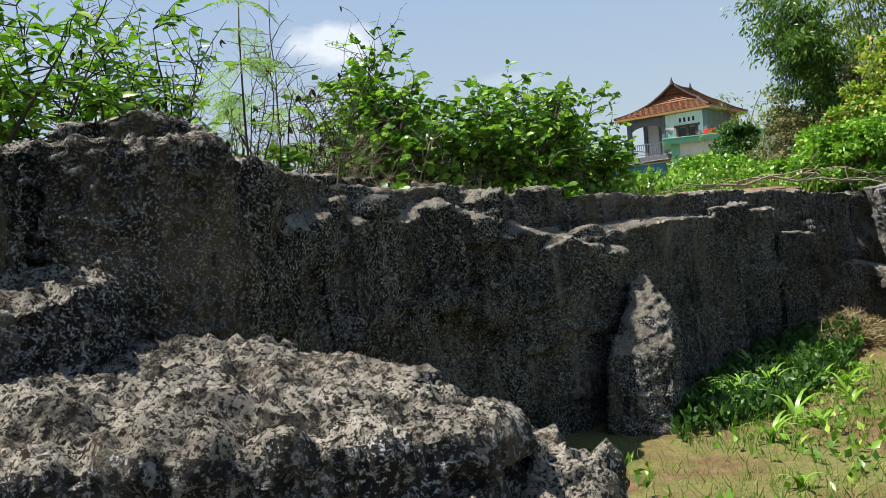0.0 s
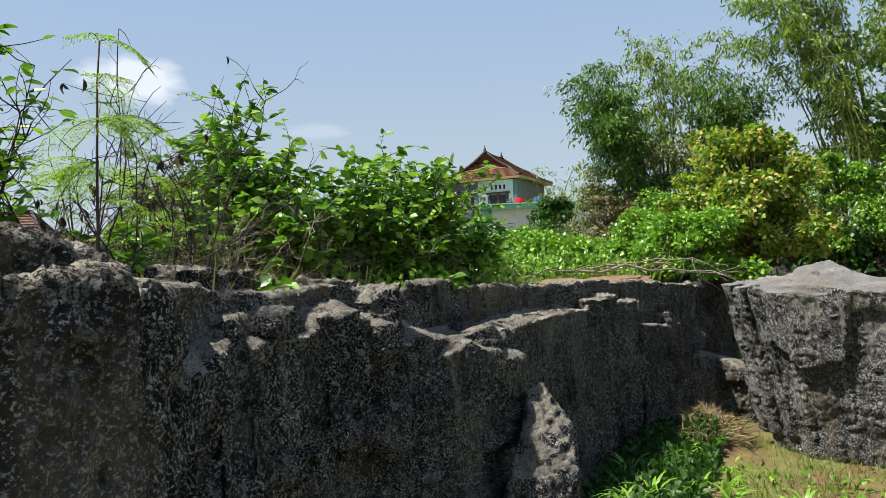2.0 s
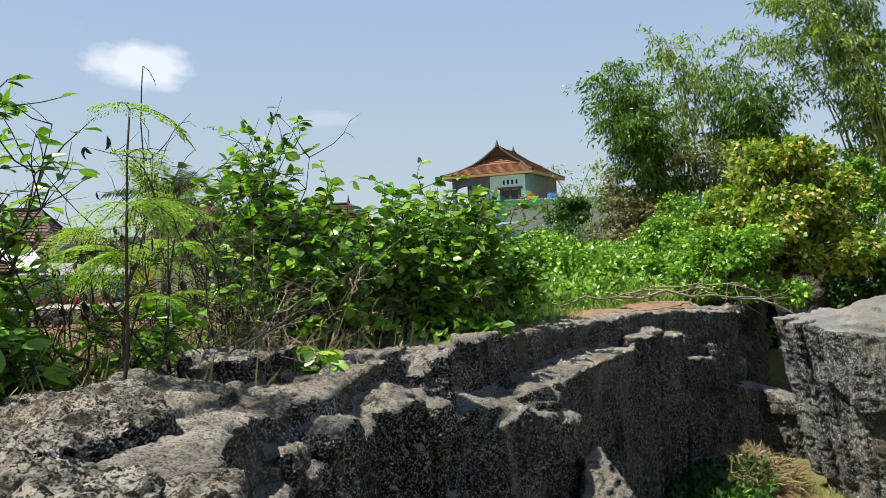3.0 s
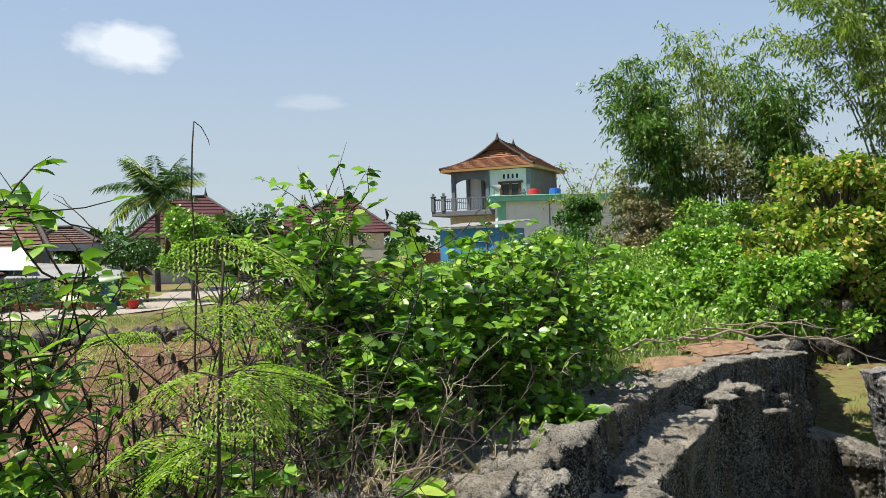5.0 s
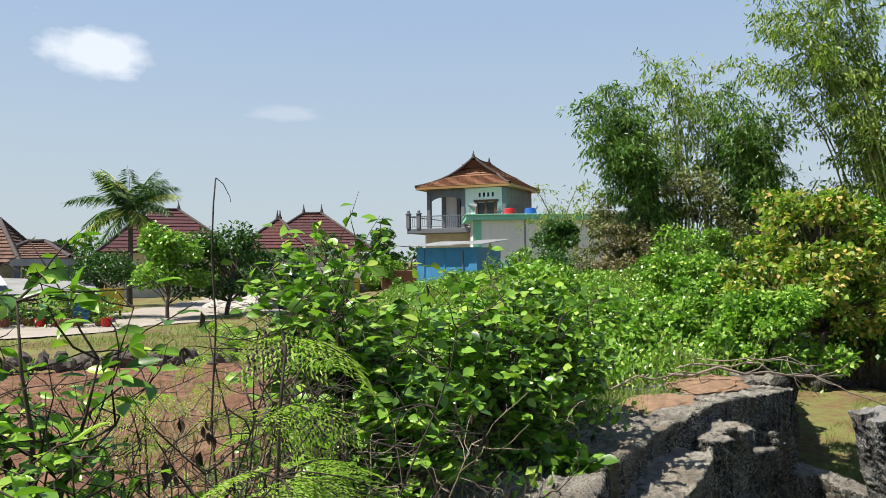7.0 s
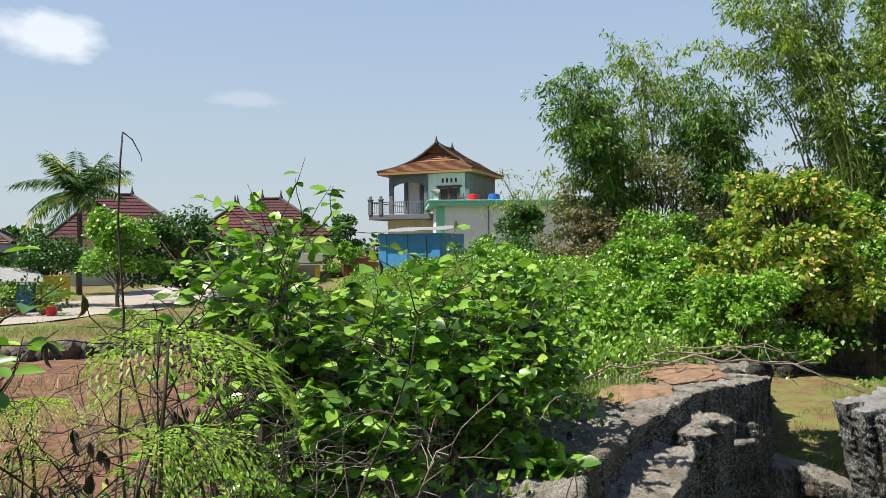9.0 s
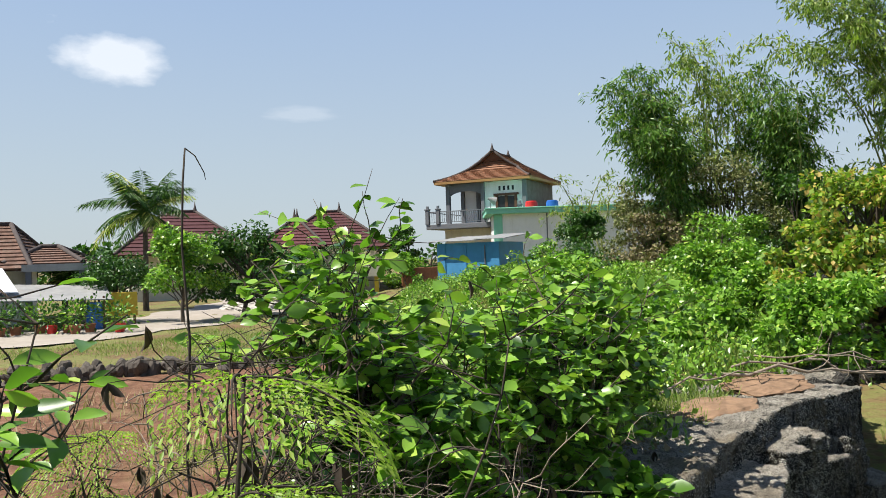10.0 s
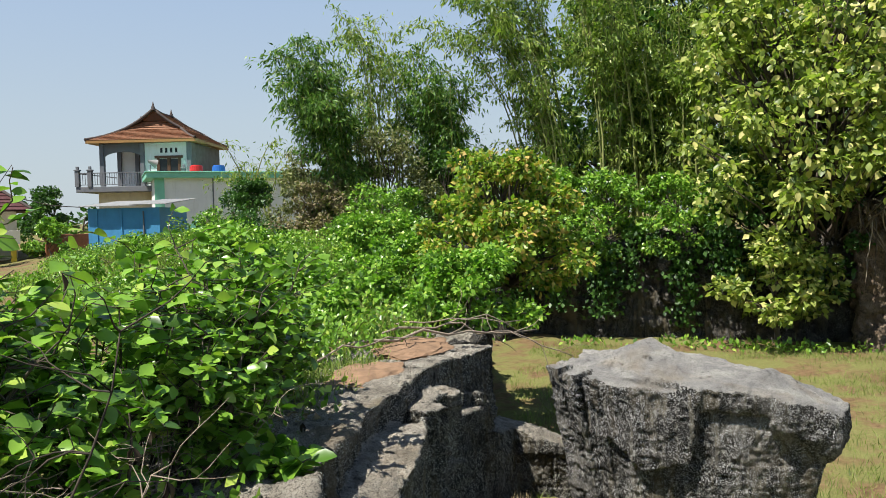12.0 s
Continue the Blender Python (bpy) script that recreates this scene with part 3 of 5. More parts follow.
def build_stone(bm):
    # wide weathered cap, its sides drawn in towards a narrow sawn foot
    ring = [(5.72, 10.75), (5.78, 9.85), (6.5, 8.75), (7.25, 8.1), (7.8, 8.3), (8.05, 9.2), (7.5, 10.6), (6.4, 11.2)]
    c = (6.95, 9.75)
    def at(k, z, lift=None):
        return [(c[0] + (x - c[0]) * k, c[1] + (y - c[1]) * k, z if lift is None else z + h) for (x, y), h in zip(ring, lift or [0] * 8)]
    hull(bm, at(0.91, 1.55) + at(0.88, 2.0, [0.2, 0.14, 0.08, -0.12, -0.15, 0.05, 0.2, 0.25]) + at(0.84, 1.0))
    hull(bm, at(0.85, 1.1) + at(0.7, 0.2))
    hull(bm, at(0.72, 0.3) + at(0.68, -0.4))
    # brow over the far half and a broad lobe beside it, a hollow sawn panel between them
    hull(bm, [(6.75, 8.5, 2.0), (7.25, 8.08, 1.84), (7.85, 8.3, 1.82), (8.05, 9.2, 2.0), (7.2, 9.4, 2.1), (6.72, 8.55, 1.72), (7.22, 8.08, 1.45), (7.85, 8.3, 1.4), (8.0, 9.2, 1.4), (7.3, 8.5, 1.05), (7.7, 8.7, 1.0), (7.2, 9.4, 1.2)])
    hull(bm, [(5.76, 10.1, 2.1), (5.82, 9.75, 2.06), (6.22, 9.12, 2.0), (6.9, 9.9, 2.1), (5.8, 10.1, 1.5), (5.9, 9.65, 1.1), (6.2, 9.2, 1.25), (6.9, 9.9, 1.1)])
    hull(bm, [(6.1, 9.3, 2.1), (6.75, 8.5, 2.02), (7.2, 9.4, 2.1), (6.14, 9.3, 1.86), (6.75, 8.55, 1.8), (7.2, 9.4, 1.8)])
    # two soft humps on the cap
    hull(bm, [(6.0, 10.5, 2.1), (6.4, 9.4, 2.08), (7.1, 9.5, 2.14), (7.3, 10.4, 2.16), (6.5, 11.0, 2.15), (6.55, 10.35, 2.4), (6.9, 10.3, 2.42), (6.8, 9.95, 2.34)])
    hull(bm, [(6.8, 9.2, 2.0), (7.1, 8.5, 1.9), (7.75, 8.6, 1.85), (7.8, 9.5, 2.0), (7.2, 8.95, 2.16), (7.5, 9.05, 2.14)])
    # saw-cut fins on the near end, leaning inwards
    for x, y, w, zt in ((5.72, 10.78, 0.09, 2.16), (5.7, 10.5, 0.1, 2.12), (5.72, 10.2, 0.09, 2.1), (5.8, 9.92, 0.09, 2.06)):
        hull(bm, [(x - 0.06, y - w, zt), (x - 0.06, y + w, zt), (x + 0.4, y - w, zt + 0.06), (x + 0.4, y + w, zt + 0.06),
                  (x + 0.34, y - w - 0.12, 0.2), (x + 0.34, y + w - 0.12, 0.2), (x + 0.8, y - w, 0.2), (x + 0.8, y + w, 0.2)])
    hull(bm, [(6.78, 8.72, 1.75), (6.98, 8.52, 1.75), (6.95, 8.85, 0.5), (7.1, 8.72, 0.5), (7.2, 9.3, 1.6), (7.2, 9.3, 0.5)])


tagged(new("stone_block", rock_mesh("stone_block", build_stone, 0.022, 0.035, 0.014, 0.012, 53, 0.008, 0.42, ROCK_PALE, ROCK_ASH)),
       "huge free-standing limestone block with pale cap and undercut sides", "rock")


def build_back(bm):
    pts = [(14.2, 25.8), (15.4, 24.5), (16.8, 23.3), (18.6, 20.8), (20.6, 18.4), (22.4, 16.0), (24.8, 12.6), (25.6, 8.0)]
    band(bm, pts, 2.0, -0.4, [2.9, 3.2, 2.9, 3.1, 3.0, 3.3, 4.2, 4.0], 0.1)
    prism(bm, [(14.6, 23.9), (15.6, 23.0), (16.3, 23.6), (15.4, 24.6)], -0.4, 3.2)
    prism(bm, [(18.7, 19.5), (19.6, 18.7), (20.3, 19.3), (19.4, 20.1)], 1.2, 3.5, 0.4)
    band(bm, [(6.5, 13.2), (8.1, 15.1), (10.1, 17.9), (14.4, 25.0)], 1.5, -0.4, [2.1, 2.1, 2.1, 2.4], 0.05)
    band(bm, [(26.5, 8), (25.5, -7.5), (10, -9.5), (-1.5, -7.6), (-2.3, 0.6), (-2.5, 2.4)][::-1], -1.5, -0.4, [2.3, 2.3, 2.4, 2.4, 2.3, 2.3])


tagged(new("quarry_wall_far", rock_mesh("quarry_wall_far", build_back, 0.08, 0.16, 0.07, 0.03, 61, 0.04, 0.7, None, ROCK_FACE_SHADED)),
       "old quarry wall of dark limestone, overgrown from above, shade painted into its colour", "rock wall", kind="structure")


def build_pillar(bm):
    prism(bm, [(21.9, 15.1), (22.5, 13.4), (24.6, 12.0), (25.2, 14.2), (23.4, 16.0)], -0.4, [3.9, 4.2, 4.4, 4.4, 4.2], 0.05)
    prism(bm, [(21.6, 14.6), (22.1, 13.2), (22.9, 13.6), (22.3, 15.0)], -0.4, [0.35, 0.4, 0.9, 0.9], -0.2)


tagged(new("earthy_rock_pillar", rock_mesh("earthy_rock_pillar", build_pillar, 0.06, 0.16, 0.08, 0.03, 67, 0.0, 0.3, ROCK_TAN, ROCK_TAN)),
       "brown earthy rock face under hanging dry roots", "rock")


# a lens of red soil on the wall's far top
def soil_lens(at, sx, sy, sz, seed):
    bm = bmesh.new()
    bmesh.ops.create_icosphere(bm, subdivisions=4, radius=1)
    for v in bm.verts:
        k = 1 + 0.3 * noise.noise(v.co * 2 + Vector((seed, 0, 0))) + 0.08 * noise.noise(v.co * 9)
        v.co = Vector((v.co.x * sx * k, v.co.y * sy * k, v.co.z * sz + 0.02 * noise.noise(v.co * 12)))
    me = bpy.data.meshes.new("soil_patch")
    bm.to_mesh(me)
    bm.free()
    me.materials.append(SOIL_ORANGE)
    ob = tagged(new("soil_patch", me), "patch of orange earth on the rock", "soil", kind="structure")
    ob.matrix_world = pose(*at, 0, 0, 40)


SOIL_ORANGE = make_plain("orange_earth", (0.24, 0.15, 0.09), 0.95, 0.4, 7)
soil_lens((3.55, 11.5, 2.24), 0.7, 0.4, 0.09, 1)
soil_lens((4.9, 12.6, 2.26), 0.8, 0.45, 0.07, 5)


# ---- plants ----
def shrub(name, at, height, spread, stems, leaf, template, size, label, seed, per=26, droop=0.0, bare=0.35, bark=None, category="shrub", lean=(0, 0)):
    """Several crooked stems from one foot, side twigs, leaves along the twigs."""
    g = np.random.default_rng(seed)
    top = thing(name, at, label, category)
    tubes, pos, way, sz = Tubes(4), [], [], []
    for s in range(stems):
        a = g.uniform(0, 2 * math.pi)
        foot = (g.normal(0, 0.12 * spread), g.normal(0, 0.12 * spread), -0.05)
        d = (math.cos(a) * spread * 0.55 + lean[0], math.sin(a) * spread * 0.55 + lean[1], height * g.uniform(0.75, 1.0))
        h = np.linalg.norm(d)
        main = wander(g, foot, d, h, 7, 0.12, 0.05)
        one = Tubes(5)
        one.add(main, 0.012 + 0.008 * height, 0.004)
        part("stem", one.mesh("stem", bark or BARK), None, top)
        for k in range(2, 8):
            if k / 7 < bare:
                continue
            for _ in range(3):
                q = wander(g, main[k], (g.normal(), g.normal(), g.uniform(-0.1, 0.9)), height * g.uniform(0.16, 0.34), 4, 0.25, 0.03 - droop)
                tubes.add(q, 0.006, 0.002)
                m = max(3, int(per * g.uniform(0.5, 1) / 3))
                for j in range(m):
                    t = g.uniform(0.2, 1.0) * 4
                    i = min(3, int(t))
                    p = q[i] + (q[i + 1] - q[i]) * (t - i)
                    out = unit((g.normal(), g.normal(), g.uniform(-0.5, 0.45) - droop))
                    pos.append(p)
                    way.append(out)
                    sz.append(size * g.uniform(0.55, 1.2))
    tagged(part("twig", tubes.mesh("twig", bark or BARK), None, top), kind="stuff")
    part("foliage", leaf_mesh("foliage", pos, way, sz, template, leaf, 0.8, g), None, top)
    return top


def crown_tree(name, at, height, crown, clumps, leaf, template, size, label, seed, per=130, trunk=0.12, category="tree", low=0.35, hang=0.0, clump=(0.16, 0.34), taper=0.55):
    """A tapered trunk, limbs that carry uneven clumps of leaves, gaps between them."""
    g = np.random.default_rng(seed)
    top = thing(name, at, label, category)
    tubes, pos, way = Tubes(6), [], []
    main = wander(g, (0, 0, -0.1), (0.05, 0.02, 1), height * 0.8, 8, 0.08, 0.1)
    tubes.add(main, trunk, trunk * 0.3)
    for c in range(clumps):
        z = g.uniform(low, 1.0)
        a = g.uniform(0, 2 * math.pi)
        r = crown * math.sqrt(g.uniform(0.05, 1)) * (1.0 - taper * max(0, z - 0.55) / 0.45)
        centre = np.array((math.cos(a) * r, math.sin(a) * r, z * height))
        k = min(8, max(2, int(z * 8) - 1))
        limb = [main[k] + (centre - main[k]) * t + g.normal(0, 0.04 * crown, 3) * (0 < t < 1) for t in (0, 0.35, 0.7, 1)]
        tubes.add(limb, trunk * 0.3, 0.01)
        rad = crown * g.uniform(*clump)
        m = int(per * g.uniform(0.6, 1.3))
        q = g.normal(0, 1, (m, 3))
        q /= np.linalg.norm(q, axis=1, keepdims=True)
        q *= (rad * g.uniform(0.35, 1.0, m) ** 0.6)[:, None] * np.array((1.1, 1.1, 0.75))
        pos.append(centre + q)
        w = q / rad + g.normal(0, 0.7, (m, 3))
        w[:, 2] -= 0.35 + hang
        way.append(w)
    pos, way = np.concatenate(pos), np.concatenate(way)
    part("trunk", tubes.mesh("trunk", BARK), None, top)
    part("crown", leaf_mesh("crown", pos, way, size * g.uniform(0.6, 1.25, len(pos)), template, leaf, 0.7, g), None, top)
    return top


def bamboo(name, at, height, culms, spread, label, seed, per=150, leaf=None, size=0.32, lean=(0, 0), thin=0.25):
    """Arching culms that bow under plumes of narrow leaves."""
    g = np.random.default_rng(seed)
    top = thing(name, at, label, "bamboo")
    tubes, pos, way = Tubes(5), [], []
    for c in range(culms):
        a = g.uniform(0, 2 * math.pi)
        foot = np.array((g.normal(0, 0.3 * spread), g.normal(0, 0.3 * spread), -0.1))
        h = height * g.uniform(0.6, 1.05)
        out = np.array((math.cos(a), math.sin(a), 0)) * spread * g.uniform(0.3, 1.0) + np.array((*lean, 0))
        pts = []
        for t in np.linspace(0, 1, 12):
            pts.append(foot + out * t ** 2.2 + np.array((0, 0, h * (t - 0.22 * t ** 3.5))) + g.normal(0, 0.03, 3))
        one = Tubes(6)
        one.add(pts, 0.05, 0.008)
        part("culm", one.mesh("culm", CULM), None, top)
        for k in range(1, 12):
            for _ in range(3):
                if g.uniform() < (thin if k > 2 else 0.6):
                    continue
                q = wander(g, pts[k], (g.normal(), g.normal(), 0.1), g.uniform(0.5, 1.5), 4, 0.2, -0.18)
                tubes.add(q, 0.008, 0.003)
                m = int(per / 24 * g.uniform(0.5, 1.5) * (0.5 + k / 12))
                t = g.uniform(0.15, 1, m) * 4
                i = np.minimum(3, t.astype(int))
                q = np.array(q)
                pos.append(q[i] + (q[i + 1] - q[i]) * (t - i)[:, None] + g.normal(0, 0.12, (m, 3)))
                w = (q[i + 1] - q[i]) * 2 + g.normal(0, 0.5, (m, 3))
                w[:, 2] -= 0.6
                way.append(w)
    pos, way = np.concatenate(pos), np.concatenate(way)
    tagged(part("twig", tubes.mesh("twig", CULM), None, top), kind="stuff")
    part("foliage", leaf_mesh("foliage", pos, way, size * g.uniform(0.6, 1.3, len(pos)), (LANCE[0] * np.array((1.6, 1, 1)), LANCE[1]), leaf or LEAF_BAMBOO, 0.5, g), None, top)
    return top


P = lambda x, y: (x, y, gz_at(x, y))
WIDE = (QUAD[0] * np.array((1.25, 1, 1)), QUAD[1])


def feather(name, at, height, fronds, label, seed, lean=(0.0, 0.0)):
    """A thin-stemmed shrub with twice-divided, drooping fronds."""
    g = np.random.default_rng(seed)
    top = thing(name, at, label, "shrub")
    tubes, pos, way, sz = Tubes(4), [], [], []
    stem = wander(g, (0, 0, -0.05), (lean[0], lean[1], 1), height, 8, 0.08, 0.05)
    tubes.add(stem, 0.014, 0.005)
    for f in range(fronds):
        k = g.integers(4, 9)
        a = g.uniform(0, 2 * math.pi)
        n = 10
        rach = wander(g, stem[k], (math.cos(a), math.sin(a), g.uniform(0.2, 0.7)), g.uniform(0.22, 0.42), n, 0.06, -0.14)
        tubes.add(rach, 0.003, 0.0015)
        for j in range(2, n):
            d = unit(rach[j] - rach[j - 1])
            side = unit(np.cross(d, (0, 0, 1)))
            for s in (-1, 1):
                pin = unit(side * s + d * 0.45 + np.array((0, 0, -0.25)))
                for q in np.linspace(0.01, 0.13, 9):
                    for e in (-1, 1):
                        pos.append(rach[j] + pin * q)
                        way.append(d * e + pin * 0.4 + g.normal(0, 0.1, 3))
                        sz.append(0.022)
    part("stem", tubes.mesh("stem", TWIG), None, top)
    part("foliage", leaf_mesh("foliage", pos, way, sz, (QUAD[0] * np.array((0.55, 1, 1)), QUAD[1]), LEAF_FEATHER, 0.9, g), None, top)
    return top


def bare_twigs(name, at, height, stems, spread, label, seed, dead=8, bark=None):
    """A withered shrub: forking bare twigs with a few black, curled leaves."""
    g = np.random.default_rng(seed)
    top = thing(name, at, label, "dead shrub")
    tubes, pos, way = Tubes(4), [], []
    for s in range(stems):
        a = g.uniform(0, 2 * math.pi)
        main = wander(g, (g.normal(0, 0.08), g.normal(0, 0.08), -0.05), (math.cos(a) * spread, math.sin(a) * spread, 1.3), height * g.uniform(0.65, 1.0), 9, 0.17, 0.06)
        tubes.add(main, 0.009, 0.003)
        for k in range(3, 10):
            for _ in range(2):
                q = wander(g, main[k], (g.normal(), g.normal(), g.uniform(0, 1.0)), g.uniform(0.15, 0.5), 5, 0.3, 0.02)
                tubes.add(q, 0.004, 0.0015)
                r = wander(g, q[3], (g.normal(), g.normal(), g.uniform(-0.2, 0.8)), g.uniform(0.08, 0.22), 3, 0.3)
                tubes.add(r, 0.0025, 0.001)
                if g.uniform() < dead / (stems * 14):
                    for _ in range(g.integers(1, 4)):
                        pos.append(q[-1])
                        way.append((g.normal(0, 0.3), g.normal(0, 0.3), -1))
    part("stem", tubes.mesh("stem", bark or TWIG), None, top)
    for p, w in zip(pos, way):
        part("withered_leaf", leaf_mesh("withered_leaf", [p], [w], [g.uniform(0.045, 0.095)], (OVATE[0] * np.array((0.6, 1, 2)), OVATE[1]), LEAF_DRY, 0.3, g), None, top)
    return top


def scatter(name, poly, count, size, template, material, label, category, lift=0.0, upright=1.0, seed=1, keep=None, clump=0.0):
    """Blades or leaves strewn over a plan, standing on the ground: stuff."""
    g = np.random.default_rng(seed)
    lo, hi = np.min(poly, axis=0), np.max(poly, axis=0)
    xy = g.uniform(lo, hi, (int(count * 2.2), 2))
    xy = xy[inside(xy[:, 0], xy[:, 1], list(poly))]
    if clump:
        n = fbm(np.c_[xy * clump, np.zeros(len(xy))], 2, seed + 77)
        xy = xy[n + g.normal(0, 0.25, len(xy)) > 0.0]
    if keep is not None:
        xy = xy[keep(xy)]
    xy = xy[:count]
    z = ground_z(xy[:, 0], xy[:, 1]) + g.uniform(-0.01, lift + 1e-6, len(xy))
    way = np.c_[g.normal(0, 0.45, (len(xy), 2)), np.full(len(xy), upright)]
    ob = new(name, leaf_mesh(name, np.c_[xy, z], way, size * g.uniform(0.5, 1.3, len(xy)), template, material, 0.3, g))
    return tagged(ob, label, category, kind="stuff")


# broad-leaved shrubs along the quarry's edge
BROAD = "tangled shrub with broad bright green leaves above the quarry"
for k, (x, y, h, s, n) in enumerate([(-0.85, 8.6, 1.95, 0.55, 10), (-0.5, 8.9, 1.7, 0.5, 8), (-0.1, 9.0, 1.3, 0.7, 7), (0.45, 9.2, 1.45, 0.6, 8), (1.05, 9.7, 1.8, 0.6, 9), (1.55, 10.2, 1.55, 0.6, 8),
                                     (2.0, 10.9, 1.15, 0.6, 7), (-0.05, 8.4, 1.05, 0.65, 7), (0.65, 9.05, 1.0, 0.6, 7), (1.35, 9.85, 0.85, 0.5, 6), (-0.65, 7.8, 1.0, 0.65, 6),
                                     (2.3, 11.6, 1.1, 0.8, 8), (1.2, 10.6, 1.35, 0.9, 9), (0.1, 9.9, 1.3, 0.9, 8)]):
    tagged(shrub("broadleaf_shrub", P(x, y), h, s, n, LEAF_BROAD, OVATE, 0.115, BROAD, 100 + k, per=34, droop=0.06, bare=0.42), group="shrubs along the quarry edge")
LONG = (OVATE[0] * np.array((0.62, 1, 1)), OVATE[1])
for k, (x, y, h, s) in enumerate([(-2.45, 5.6, 1.5, 0.8), (-2.85, 4.9, 1.7, 0.9), (-1.85, 5.35, 0.7, 0.6), (-2.5, 6.3, 1.8, 0.8), (-3.2, 6.0, 2.0, 1.0), (-1.7, 6.2, 0.75, 0.8), (-2.6, 6.0, 0.9, 0.9), (-3.6, 5.2, 1.9, 1.0)]):
    tagged(shrub("leafy_undergrowth", P(x, y), h, s, 7, LEAF_BRIGHT, LONG, 0.125, "low leafy undergrowth with long light green leaves", 200 + k, per=30, bare=0.15, bark=TWIG), group="undergrowth beside the rock")
for k, (x, y) in enumerate([(-0.35, 6.75), (1.25, 8.95), (3.9, 11.75)]):
    tagged(shrub("seedling", P(x, y), 0.35, 0.5, 4, LEAF_BRIGHT, OVATE, 0.17, "young seedling with large glossy green leaves on rock", 230 + k, per=14, bare=0.1), group="seedlings on the rock")
for k, (x, y, h, f) in enumerate([(-1.27, 5.5, 1.7, 16), (-1.75, 7.3, 1.2, 8), (-1.2, 6.9, 1.3, 9), (-1.3, 7.8, 1.55, 9)]):
    tagged(feather("feathery_shrub", P(x, y), h, f, "slender shrub with feathery light green fronds", 240 + k), group="feathery shrubs")
for k, (x, y, h, n, s) in enumerate([(-1.3, 5.95, 1.75, 4, 0.3), (-1.0, 7.4, 1.8, 7, 0.5), (-2.35, 6.1, 2.1, 8, 0.4), (-1.55, 6.3, 1.9, 4, 0.3), (-0.85, 8.4, 2.3, 4, 0.2), 
                                     (-0.55, 7.6, 1.0, 8, 0.6), (0.0, 8.5, 0.85, 9, 0.7), (-0.9, 6.7, 0.9, 8, 0.8), (-2.9, 5.6, 1.9, 5, 0.4), (0.75, 9.2, 0.8, 8, 0.7), (-1.05, 6.4, 1.75, 5, 0.4), (-0.9, 7.3, 1.7, 5, 0.4), (1.5, 9.95, 0.8, 8, 0.6), (-1.9, 6.9, 1.5, 6, 0.6), (-1.6, 7.6, 1.3, 7, 0.6)]):
    tagged(bare_twigs("withered_shrub", P(x, y), h, n, s, "withered shrub of bare dark twigs with shrivelled leaves", 260 + k, 10, DRY_WOOD if k in (5, 6, 7, 9, 12, 14) else None), group="withered shrubs")

# bleached branches lying on the end of the wall
g7 = np.random.default_rng(77)
for k, (a, b, r) in enumerate([((3.9, 12.6, 2.42), (7.0, 12.45, 2.3), 0.026), ((4.6, 12.9, 2.45), (6.9, 12.7, 2.42), 0.018), ((5.6, 12.8, 2.5), (7.4, 12.1, 1.9), 0.015), ((3.2, 12.1, 2.35), (5.0, 12.5, 2.4), 0.015), ((5.0, 13.2, 2.5), (6.4, 12.3, 2.45), 0.013)]):
    top = thing("fallen_branch", a, "bleached fallen branch lying on the rock edge", "branch", "fallen branches")
    tubes = Tubes(6)
    d = np.subtract(b, a)
    pts = [d * t + np.array((0, 0, 0.08 * math.sin(3 * t))) + g7.normal(0, 0.03, 3) * (0 < t < 1) for t in np.linspace(0, 1, 9)]
    tubes.add(pts, r, r * 0.4)
    part("branch", tubes.mesh("branch", DRY_WOOD), None, top)
    for j in (4, 6, 7):
        twig = Tubes(4)
        twig.add(wander(g7, pts[j], d / 3 + g7.normal(0, 0.5, 3), 0.6, 5, 0.25), r * 0.4, 0.003)
        part("twig", twig.mesh("twig", DRY_WOOD), None, top)

# grass, weeds and litter
PIT_IN = [(0.8, 0.0), (6, -4), (22, -4), (23, 12), (20.5, 17.5), (16, 22), (11.5, 18.2), (8.8, 15.0), (7.3, 12.4), (5.0, 11.5), (2.6, 8.6), (1.0, 4.0)]
NEARF = [(0.9, 3.0), (5.5, 3.0), (8.2, 7.0), (5.6, 11.6), (4.6, 11.2), (2.5, 8.3), (0.9, 6.3)]
scatter("grass", PIT_IN, 90000, 0.13, BLADE, GRASS, "short thin grass on the quarry floor", "grass", seed=11, clump=0.8)
scatter("grass_near", NEARF, 8000, 0.09, BLADE, GRASS, "short grass and weeds at the wall's foot", "grass", seed=12, clump=1.2)
scatter("floor_weeds", NEARF, 2600, 0.09, QUAD, LEAF_BRIGHT, "low weeds on the quarry floor", "weeds", 0.1, 0.6, seed=13, clump=1.5)
MEADOW = [(2.2, 11.8), (4.0, 12.3), (6.3, 13.6), (8.0, 15.6), (10, 18.5), (14, 26), (15, 38), (6, 41), (2.5, 30), (1.8, 18)]
scatter("tall_weeds", MEADOW, 52000, 0.42, (BLADE[0] * np.array((1.3, 1, 1)), BLADE[1]), GRASS, "tall green weeds on the plateau", "weeds", seed=14, clump=0.25)
scatter("meadow_leaves", MEADOW, 70000, 0.085, QUAD, LEAF_BROAD, "leafy green weeds covering the plateau", "weeds", 0.55, 0.5, seed=15, clump=0.3)
VERGE = [(-16, 19.5), (1.5, 19.8), (2.6, 32), (-1.0, 34), (-6, 25.8), (-16, 21.5)]
scatter("verge_grass", VERGE, 26000, 0.14, BLADE, GRASS, "dry grass verge between field and road", "grass", seed=16, clump=0.5)
